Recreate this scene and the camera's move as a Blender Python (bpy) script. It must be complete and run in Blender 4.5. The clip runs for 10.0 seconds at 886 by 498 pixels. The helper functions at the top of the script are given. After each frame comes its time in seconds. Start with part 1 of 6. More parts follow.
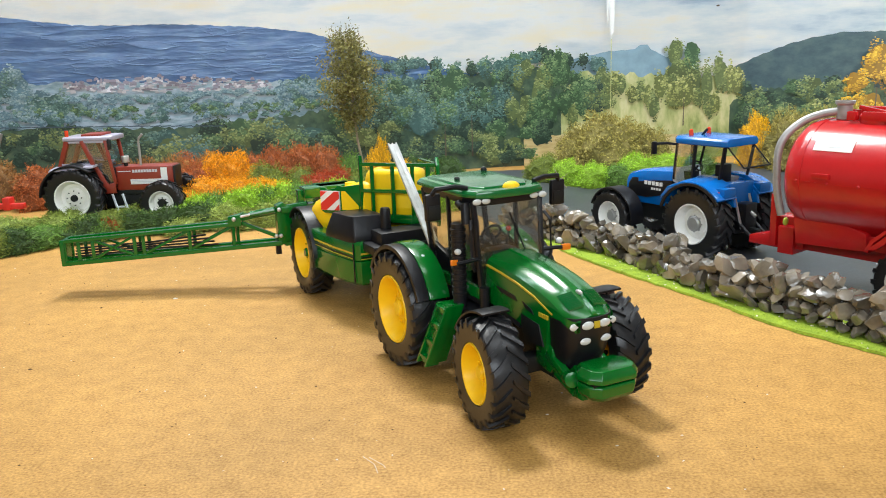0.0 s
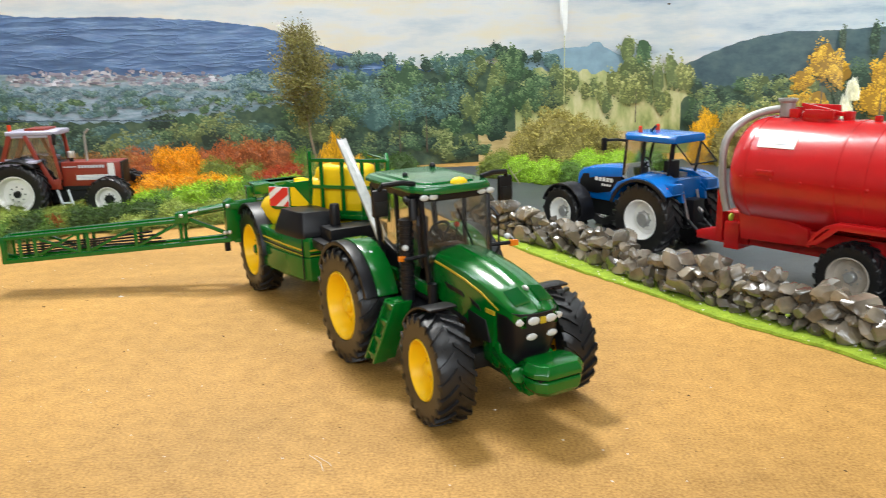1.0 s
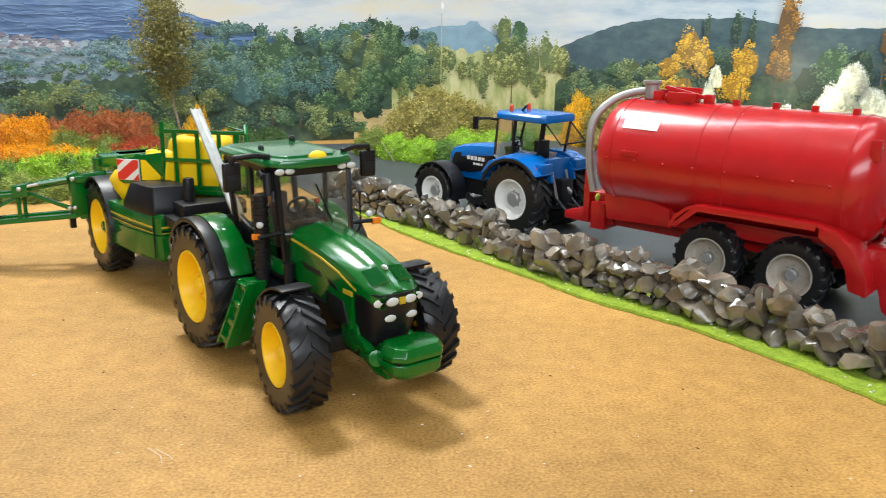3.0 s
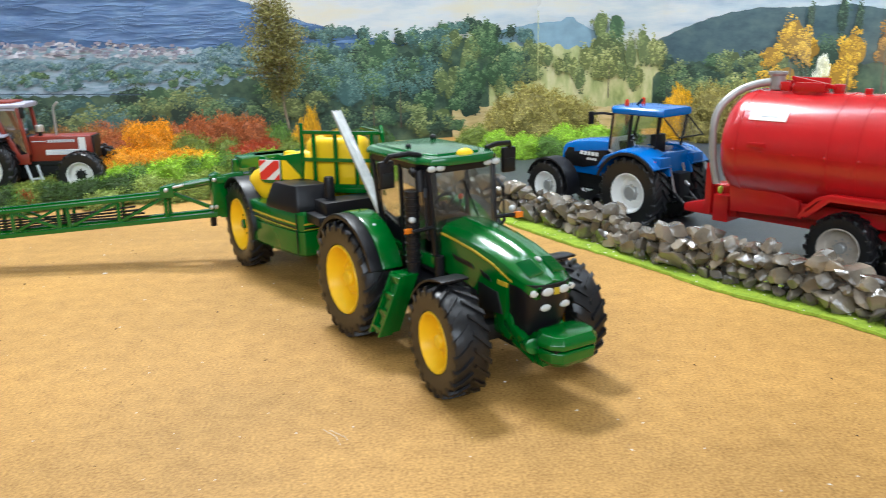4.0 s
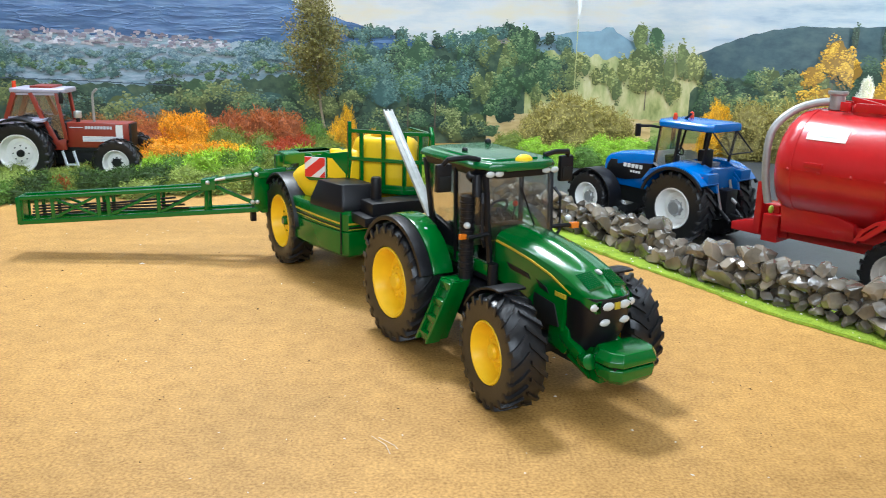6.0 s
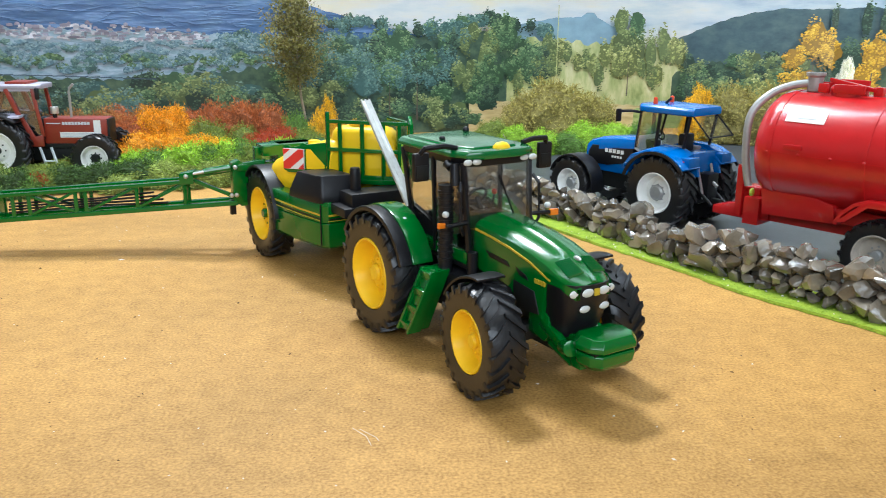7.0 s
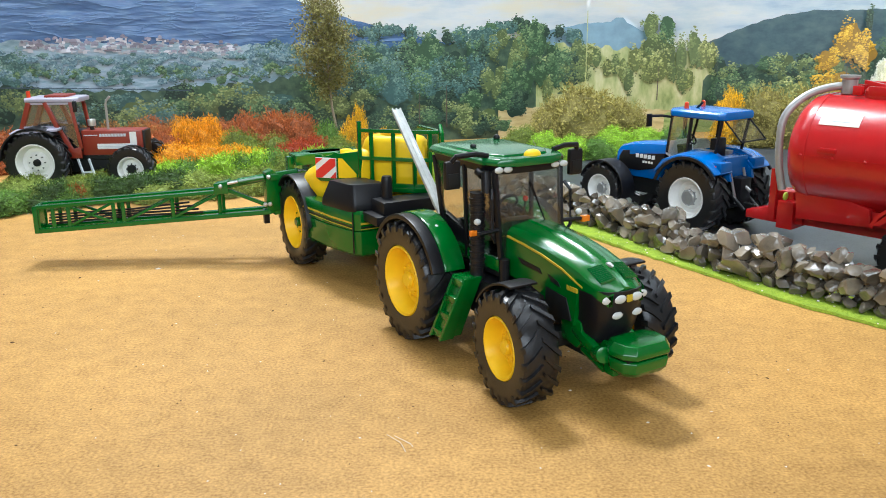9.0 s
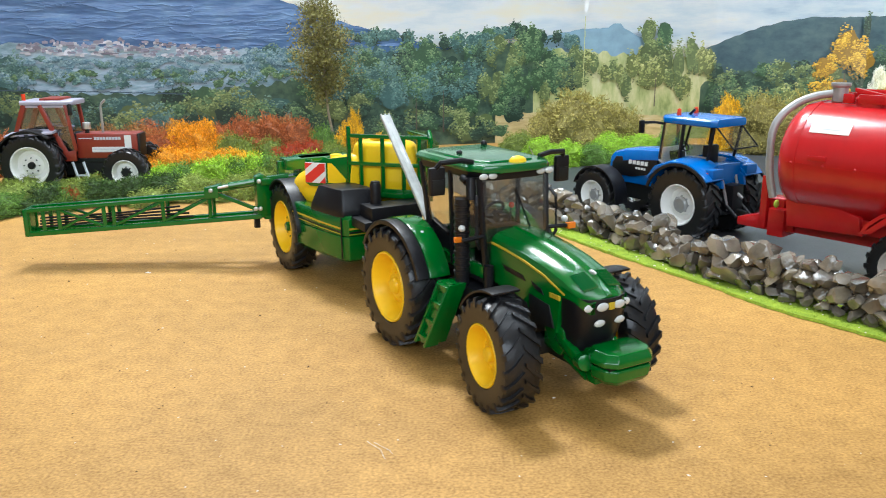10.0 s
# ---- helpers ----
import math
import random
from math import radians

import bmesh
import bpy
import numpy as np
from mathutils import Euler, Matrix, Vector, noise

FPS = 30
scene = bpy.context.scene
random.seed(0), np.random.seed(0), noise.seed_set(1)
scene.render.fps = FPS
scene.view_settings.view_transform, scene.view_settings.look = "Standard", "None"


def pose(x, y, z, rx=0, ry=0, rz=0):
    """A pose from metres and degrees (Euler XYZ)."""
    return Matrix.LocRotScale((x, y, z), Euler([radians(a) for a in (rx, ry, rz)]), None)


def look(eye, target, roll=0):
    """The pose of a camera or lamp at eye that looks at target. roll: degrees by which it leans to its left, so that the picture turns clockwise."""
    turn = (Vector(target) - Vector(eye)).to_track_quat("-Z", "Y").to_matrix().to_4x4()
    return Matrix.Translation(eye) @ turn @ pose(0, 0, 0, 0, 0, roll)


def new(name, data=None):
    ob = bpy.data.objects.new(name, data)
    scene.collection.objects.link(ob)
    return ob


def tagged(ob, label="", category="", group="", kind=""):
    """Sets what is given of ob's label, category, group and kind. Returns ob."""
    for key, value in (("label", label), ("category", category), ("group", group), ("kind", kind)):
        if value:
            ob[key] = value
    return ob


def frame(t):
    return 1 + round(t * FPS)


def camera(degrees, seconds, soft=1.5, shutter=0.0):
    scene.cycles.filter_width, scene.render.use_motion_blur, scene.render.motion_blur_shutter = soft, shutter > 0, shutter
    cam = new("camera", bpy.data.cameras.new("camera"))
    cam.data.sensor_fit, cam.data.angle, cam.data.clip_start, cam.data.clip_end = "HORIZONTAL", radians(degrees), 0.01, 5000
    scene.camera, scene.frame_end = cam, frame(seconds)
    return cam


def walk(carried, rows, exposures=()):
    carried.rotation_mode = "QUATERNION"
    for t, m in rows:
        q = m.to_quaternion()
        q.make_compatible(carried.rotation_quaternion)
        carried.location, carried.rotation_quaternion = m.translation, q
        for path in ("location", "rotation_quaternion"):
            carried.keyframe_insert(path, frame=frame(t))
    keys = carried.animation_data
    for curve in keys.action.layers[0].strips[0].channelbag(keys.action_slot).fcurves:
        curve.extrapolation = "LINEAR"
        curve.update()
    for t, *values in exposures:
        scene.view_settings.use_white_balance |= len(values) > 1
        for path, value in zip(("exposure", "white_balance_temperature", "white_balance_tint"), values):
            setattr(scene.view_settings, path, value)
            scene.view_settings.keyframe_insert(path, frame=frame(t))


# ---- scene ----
cam = camera(56.0, 10.0, soft=0.95, shutter=0.5)
PATH = [
    (0, (0.02091, -0.04409, 0.17558), (-0.00498, 0.92779, -0.05850), -2.03),
    (0.5, (0.02143, -0.04412, 0.17568), (0.01270, 0.92824, -0.05765), -1.56),
    (1, (0.02654, -0.04285, 0.17503), (0.04996, 0.92764, -0.06497), -1.54),
    (1.5, (0.03276, -0.03789, 0.17276), (0.12669, 0.92587, -0.07694), 0.05),
    (2, (0.04152, -0.03244, 0.17097), (0.20895, 0.91955, -0.08529), 0.52),
    (2.2, (0.04189, -0.02703, 0.16863), (0.22706, 0.92123, -0.08929), 0.87),
    (3.3, (0.03419, -0.02827, 0.17121), (0.17445, 0.92547, -0.09469), -0.21),
    (3.5, (0.02414, -0.03326, 0.17230), (0.14751, 0.92314, -0.09482), -1.41),
    (4, (0.00170, -0.03810, 0.17158), (0.07475, 0.92295, -0.09499), -1.12),
    (4.5, (-0.01196, -0.03881, 0.17015), (0.02733, 0.92364, -0.09847), -0.33),
    (5, (-0.01963, -0.03391, 0.17054), (-0.00217, 0.92823, -0.10143), -0.44),
    (5.5, (-0.02011, -0.02999, 0.17060), (0.01426, 0.93474, -0.09039), 1.13),
    (6.8, (-0.01239, -0.02429, 0.16749), (0.06534, 0.93578, -0.10126), 0.74),
    (7, (-0.01292, -0.02497, 0.16913), (0.05782, 0.93437, -0.10412), 0.49),
    (7.5, (-0.01393, -0.02553, 0.16932), (0.03462, 0.93520, -0.10387), -0.33),
    (8, (-0.01460, -0.02575, 0.16929), (0.02575, 0.93508, -0.10490), -0.28),
    (8.5, (-0.01550, -0.02724, 0.17005), (0.02463, 0.93497, -0.09928), 0.00),
    (9, (-0.01413, -0.02742, 0.17038), (0.02104, 0.93593, -0.09555), -0.51),
    (9.5, (-0.01404, -0.02796, 0.17055), (0.01276, 0.93608, -0.09384), -0.43),
    (10, (-0.00533, -0.02674, 0.17116), (0.02725, 0.93801, -0.09000), -0.21),
]
walk(cam, [(t, look(eye, target, roll)) for t, eye, target, roll in PATH],
     [(0, -0.04, 6200, 7), (2, -0.04, 6450, 8), (3.5, -0.05, 5950, 7), (5.5, -0.01, 5600, 6), (7.5, -0.02, 5700, 5), (10, -0.02, 5800, 6)])

# ---- world and light ----
world = bpy.data.worlds.new("world")
scene.world = world
world.use_nodes = True
world.node_tree.nodes["Background"].inputs[0].default_value = (0.9, 0.95, 1.0, 1)
world.node_tree.nodes["Background"].inputs[1].default_value = 0.05


def area_lamp(name, eye, target, sx, sy, watts, colour):
    data = bpy.data.lights.new(name, "AREA")
    data.shape, data.size, data.size_y, data.energy, data.color = "RECTANGLE", sx, sy, watts, colour
    ob = new(name, data)
    ob.matrix_world = look(eye, target)
    return ob


area_lamp("strip_light_back", (-0.22, 1.20, 1.42), (0.14, 0.40, 0.0), 0.30, 0.20, 29.0, (1.0, 0.96, 0.90))
area_lamp("strip_light_ceiling", (0.35, 0.15, 1.45), (0.25, 0.6, 0.0), 1.5, 0.35, 7.0, (0.94, 0.97, 1.0))
# unseen fill lamp, added to brighten the faces towards the camera
area_lamp("fill_light_front", (0.05, -1.1, 0.80), (0.15, 1.1, 0.12), 2.2, 0.42, 23.0, (0.92, 0.96, 1.0))
# second unseen fill, added only to lift the printed sheet
area_lamp("fill_light_backdrop", (0.1, 0.72, 0.82), (0.15, 1.2, 0.24), 1.6, 0.06, 9.5, (0.86, 0.94, 1.0))

# ---- materials ----


def mat(name, col, rough=0.5, metal=0.0, var=0.12, scale=250.0, bump=0.0, col2=None, coat=0.0, rnd=0.0, island=0.0, fine=0.0, spec=0.5, low=0.4, big=0.0):
    m = bpy.data.materials.new(name)
    m.use_nodes = True
    nt = m.node_tree
    b = nt.nodes["Principled BSDF"]
    tc = nt.nodes.new("ShaderNodeTexCoord")
    n1 = nt.nodes.new("ShaderNodeTexNoise")
    n1.inputs["Scale"].default_value, n1.inputs["Detail"].default_value, n1.inputs["Roughness"].default_value = scale, 6.0, 0.62
    n2 = nt.nodes.new("ShaderNodeTexNoise")
    n2.inputs["Scale"].default_value, n2.inputs["Detail"].default_value = scale * 0.13, 3.0
    for n in (n1, n2):
        nt.links.new(tc.outputs["Object"], n.inputs["Vector"])
    mix = nt.nodes.new("ShaderNodeMix")
    mix.data_type = "RGBA"
    a = tuple(max(0.0, c * (1 - var)) for c in col)
    z = col2 if col2 else tuple(min(1.0, c * (1 + var)) for c in col)
    mix.inputs["A"].default_value, mix.inputs["B"].default_value = (*a, 1), (*z, 1)
    ramp = nt.nodes.new("ShaderNodeMapRange")
    ramp.inputs["From Min"].default_value, ramp.inputs["From Max"].default_value = 0.32, 0.68
    add = nt.nodes.new("ShaderNodeMath")
    add.operation = "MULTIPLY_ADD"
    add.inputs[1].default_value = 1 - low
    half = nt.nodes.new("ShaderNodeMath")
    half.operation = "MULTIPLY"
    half.inputs[1].default_value = low
    nt.links.new(n2.outputs["Fac"], half.inputs[0])
    nt.links.new(n1.outputs["Fac"], add.inputs[0])
    nt.links.new(half.outputs[0], add.inputs[2])
    nt.links.new(add.outputs[0], ramp.inputs["Value"])
    nt.links.new(ramp.outputs[0], mix.inputs["Factor"])
    out = mix.outputs["Result"]
    if rnd or island:
        hsv = nt.nodes.new("ShaderNodeHueSaturation")
        mr = nt.nodes.new("ShaderNodeMapRange")
        k = rnd or island
        mr.inputs["To Min"].default_value, mr.inputs["To Max"].default_value = 1 - k, 1 + k
        if rnd:
            src = nt.nodes.new("ShaderNodeObjectInfo").outputs["Random"]
        else:
            src = nt.nodes.new("ShaderNodeNewGeometry").outputs["Random Per Island"]
        nt.links.new(src, mr.inputs["Value"])
        nt.links.new(mr.outputs[0], hsv.inputs["Value"])
        nt.links.new(out, hsv.inputs["Color"])
        out = hsv.outputs["Color"]
    if big:
        n3 = nt.nodes.new("ShaderNodeTexNoise")
        n3.inputs["Scale"].default_value, n3.inputs["Detail"].default_value = 7.0, 5.0
        nt.links.new(tc.outputs["Object"], n3.inputs["Vector"])
        m3 = nt.nodes.new("ShaderNodeMapRange")
        m3.inputs["From Min"].default_value, m3.inputs["From Max"].default_value = 0.3, 0.7
        m3.inputs["To Min"].default_value, m3.inputs["To Max"].default_value = 1 - big, 1 + big
        h3 = nt.nodes.new("ShaderNodeHueSaturation")
        nt.links.new(n3.outputs["Fac"], m3.inputs["Value"])
        nt.links.new(m3.outputs[0], h3.inputs["Value"])
        nt.links.new(out, h3.inputs["Color"])
        out = h3.outputs["Color"]
    nt.links.new(out, b.inputs["Base Color"])
    b.inputs["Roughness"].default_value, b.inputs["Metallic"].default_value = rough, metal
    b.inputs["Coat Weight"].default_value, b.inputs["Coat Roughness"].default_value = coat, 0.12
    b.inputs["Specular IOR Level"].default_value = spec
    if bump:
        bp = nt.nodes.new("ShaderNodeBump")
        bp.inputs["Strength"].default_value, bp.inputs["Distance"].default_value = bump, fine or 0.0004
        nt.links.new(n1.outputs["Fac"], bp.inputs["Height"])
        nt.links.new(bp.outputs[0], b.inputs["Normal"])
    return m


def glass(name, tint, gloss):
    m = bpy.data.materials.new(name)
    m.use_nodes = True
    nt = m.node_tree
    nt.nodes.remove(nt.nodes["Principled BSDF"])
    tr, gl, mx = nt.nodes.new("ShaderNodeBsdfTransparent"), nt.nodes.new("ShaderNodeBsdfGlossy"), nt.nodes.new("ShaderNodeMixShader")
    tr.inputs[0].default_value = (*tint, 1)
    gl.inputs["Roughness"].default_value = 0.08
    mx.inputs[0].default_value = gloss
    nt.links.new(tr.outputs[0], mx.inputs[1])
    nt.links.new(gl.outputs[0], mx.inputs[2])
    nt.links.new(mx.outputs[0], nt.nodes["Material Output"].inputs[0])
    return m


GREEN = mat("green_plastic", (0.0015, 0.118, 0.011), 0.20, var=0.08, coat=0.3)
YELLOW = mat("yellow_plastic", (0.93, 0.60, 0.002), 0.42, var=0.04, coat=0.05, spec=0.35)
BLACK = mat("black_plastic", (0.007, 0.007, 0.009), 0.4, var=0.2, bump=0.05, spec=0.35)
RUBBER = mat("tyre_rubber", (0.010, 0.010, 0.011), 0.34, var=0.3, scale=500, bump=0.15, spec=0.5)
DARK = mat("dark_chassis", (0.010, 0.011, 0.011), 0.5, var=0.3, spec=0.3)
CHROME = mat("silver_paint", (0.6, 0.6, 0.58), 0.3, 0.6, var=0.1)
LENS = mat("lamp_lens", (0.58, 0.60, 0.58), 0.10, var=0.12, coat=0.6)
ORANGE = mat("orange_lens", (0.85, 0.22, 0.01), 0.25, var=0.05, coat=0.5)
REDLENS = mat("red_lens", (0.7, 0.06, 0.02), 0.2, var=0.05, coat=0.5)
WHITE = mat("white_paint", (0.8, 0.8, 0.77), 0.4, var=0.06)
SIGNRED = mat("sign_red", (0.65, 0.03, 0.02), 0.4, var=0.08)
SEAT = mat("seat_brown", (0.10, 0.06, 0.04), 0.6, var=0.2)
BLUE = mat("blue_paint", (0.001, 0.12, 0.44), 0.26, var=0.08, coat=0.3)
WHEELWHITE = mat("wheel_white", (0.85, 0.84, 0.80), 0.35, var=0.06)
GREYRIM = mat("grey_rim", (0.50, 0.44, 0.37), 0.4, 0.1, var=0.15)
TANKRED = mat("tank_red", (0.47, 0.008, 0.010), 0.27, var=0.14, scale=60, coat=0.35, bump=0.06, fine=0.001)
RUSTRED = mat("tractor_red", (0.25, 0.030, 0.014), 0.36, var=0.08, coat=0.25)
GREYPIPE = mat("grey_pipe", (0.36, 0.36, 0.35), 0.38, 0.4, var=0.12)
STICK = mat("clear_strip", (0.46, 0.48, 0.46), 0.15, var=0.2, coat=0.5)
DECAL = mat("decal_yellow", (0.52, 0.38, 0.02), 0.4, var=0.05)
DECALGREY = mat("decal_grey", (0.55, 0.58, 0.62), 0.4, var=0.08)
PALEGREEN = mat("glossy_roof_green", (0.003, 0.12, 0.022), 0.26, var=0.1, coat=0.5)
GLASS = glass("smoky_glass", (0.92, 0.92, 0.90), 0.11)
BRIGHTGLASS = glass("bright_glass", (0.92, 0.95, 0.98), 0.14)
BOARD = mat("tan_board", (0.33, 0.160, 0.030), 0.6, var=0.3, scale=700, bump=0.22, col2=(0.60, 0.345, 0.095), fine=0.0003, spec=0.33, low=0.22, big=0.17)
ASPHALT = mat("road_grey", (0.045, 0.05, 0.058), 0.38, var=0.3, scale=600, bump=0.3, big=0.2)
TURF = mat("turf_felt", (0.20, 0.34, 0.012), 0.9, var=0.35, scale=900, bump=0.8, col2=(0.40, 0.52, 0.03), fine=0.0012)
TURFEDGE = mat("turf_backing", (0.06, 0.05, 0.025), 0.9, var=0.3)
STONE = mat("slate_stone", (0.022, 0.020, 0.017), 0.16, var=0.5, scale=300, bump=1.0, col2=(0.30, 0.255, 0.19), rnd=0.5, fine=0.0022, coat=0.7, low=0.5)
PLASTER = mat("room_wall", (0.45, 0.43, 0.40), 0.85, var=0.05, scale=8)
CEIL = mat("room_ceiling", (0.75, 0.74, 0.72), 0.9, var=0.04, scale=8)
FLOORM = mat("room_floor", (0.22, 0.2, 0.18), 0.7, var=0.15, scale=12)

# ---- mesh helpers: all authored in millimetres ----


def part(name, bm, material, parent=None, label="", bevel=0.0, angle=35, m=None):
    """Links a bmesh, authored in millimetres, as one mesh object."""
    bmesh.ops.recalc_face_normals(bm, faces=bm.faces)
    if bevel:
        edges = [e for e in bm.edges if len(e.link_faces) == 2 and e.calc_face_angle(0) > 0.5]
        bmesh.ops.bevel(bm, geom=edges, offset=bevel, segments=2, profile=0.6, affect="EDGES", clamp_overlap=True)
    bmesh.ops.scale(bm, vec=(0.001, 0.001, 0.001), verts=bm.verts)
    me = bpy.data.meshes.new(name)
    bm.to_mesh(me)
    bm.free()
    for p in me.polygons:
        p.use_smooth = True
    me.set_sharp_from_angle(angle=radians(angle))
    me.materials.append(material)
    ob = new(name, me)
    if parent:
        ob.parent = parent
    if m:
        ob.matrix_basis = m
    if label:
        ob["label"] = label
    return ob


def thing(name, x, y, z, az, label, category, group="", kind=""):
    ob = new(name)
    ob.empty_display_size = 0.01
    ob.matrix_basis = pose(x, y, z, 0, 0, az)
    return tagged(ob, label, category, group, kind)


def mm(x, y, z, rx=0, ry=0, rz=0):
    return pose(x / 1000, y / 1000, z / 1000, rx, ry, rz)


def B():
    return bmesh.new()


def box(x0, x1, y0, y1, z0, z1, bm=None, m=None):
    bm = bm or B()
    vs = bmesh.ops.create_cube(bm, size=1.0)["verts"]
    for v in vs:
        v.co = Vector((x0 + (v.co.x + 0.5) * (x1 - x0), y0 + (v.co.y + 0.5) * (y1 - y0), z0 + (v.co.z + 0.5) * (z1 - z0)))
        if m:
            v.co = m @ v.co
    return bm


def prism(profile, y0, y1, bm=None, axis="y", inset=0.0):
    """A polygon in x, z drawn out along y (or in x, y along z)."""
    bm = bm or B()

    def put(a, b, d):
        return (a, d, b) if axis == "y" else ((a, b, d) if axis == "z" else (d, a, b))

    r0 = [bm.verts.new(put(a, b, y0)) for a, b in profile]
    r1 = [bm.verts.new(put(a, b, y1)) for a, b in profile]
    n = len(profile)
    for i in range(n):
        bm.faces.new((r0[i], r0[(i + 1) % n], r1[(i + 1) % n], r1[i]))
    bm.faces.new(r0)
    bm.faces.new(r1)
    return bm


def loft(rings, bm=None, caps=True, close=True):
    bm = bm or B()
    vr = [[bm.verts.new(p) for p in r] for r in rings]
    n = len(rings[0])
    for a, b in zip(vr, vr[1:]):
        for i in range(n if close else n - 1):
            j = (i + 1) % n
            bm.faces.new((a[i], a[j], b[j], b[i]))
    if caps:
        bm.faces.new(vr[0])
        bm.faces.new(vr[-1])
    return bm


def tube(points, r, n=8, bm=None):
    """A round rod along points; r a number or one for each point."""
    bm = bm or B()
    ps = [Vector(p) for p in points]
    rs = r if isinstance(r, (list, tuple)) else [r] * len(ps)
    rings = []
    for i, p in enumerate(ps):
        d = (ps[min(i + 1, len(ps) - 1)] - ps[max(i - 1, 0)]).normalized()
        side = d.cross(Vector((0, 0, 1)))
        if side.length < 0.05:
            side = d.cross(Vector((0, 1, 0)))
        side.normalize()
        up = side.cross(d)
        rings.append([p + (side * math.cos(a) + up * math.sin(a)) * rs[i] for a in [2 * math.pi * k / n for k in range(n)]])
    return loft(rings, bm)


def bar(p0, p1, w, h, bm=None):
    """A square bar from p0 to p1."""
    bm = bm or B()
    p0, p1 = Vector(p0), Vector(p1)
    d = (p1 - p0).normalized()
    side = d.cross(Vector((0, 0, 1)))
    if side.length < 0.05:
        side = Vector((0, 1, 0))
    side.normalize()
    up = side.cross(d)
    rings = [[p + side * a * w / 2 + up * b * h / 2 for a, b in ((-1, -1), (1, -1), (1, 1), (-1, 1))] for p in (p0, p1)]
    return loft(rings, bm)


def lathe(profile, n=40, bm=None, axis="y"):
    """Profile of (radius, along) turned round the y (or z, or x) axis."""
    bm = bm or B()
    rings = []
    for r, a in profile:
        ring = []
        for k in range(n):
            c, s = math.cos(2 * math.pi * k / n) * r, math.sin(2 * math.pi * k / n) * r
            ring.append({"y": (c, a, s), "z": (c, s, a), "x": (a, c, s)}[axis])
        rings.append(ring)
    return loft(rings, bm, caps=profile[0] != profile[-1])


def ball(x, y, z, rx, ry, rz, bm=None, n=12):
    bm = bm or B()
    vs = bmesh.ops.create_uvsphere(bm, u_segments=n, v_segments=n // 2 + 2, radius=1.0)["verts"]
    for v in vs:
        v.co = Vector((x + v.co.x * rx, y + v.co.y * ry, z + v.co.z * rz))
    return bm


def arc_shell(cx, cz, r0, r1, a0, a1, y0, y1, n=14, bm=None):
    """A mudguard: an arc in x, z round (cx, cz), from angle a0 to a1, between radii and widths."""
    ring = []
    for i in range(n + 1):
        a = radians(a0 + (a1 - a0) * i / n)
        c, s = math.cos(a), math.sin(a)
        ring.append([(cx + c * r0, y0, cz + s * r0), (cx + c * r0, y1, cz + s * r0), (cx + c * r1, y1, cz + s * r1), (cx + c * r1, y0, cz + s * r1)])
    return loft(ring, bm)


MESHES = {}


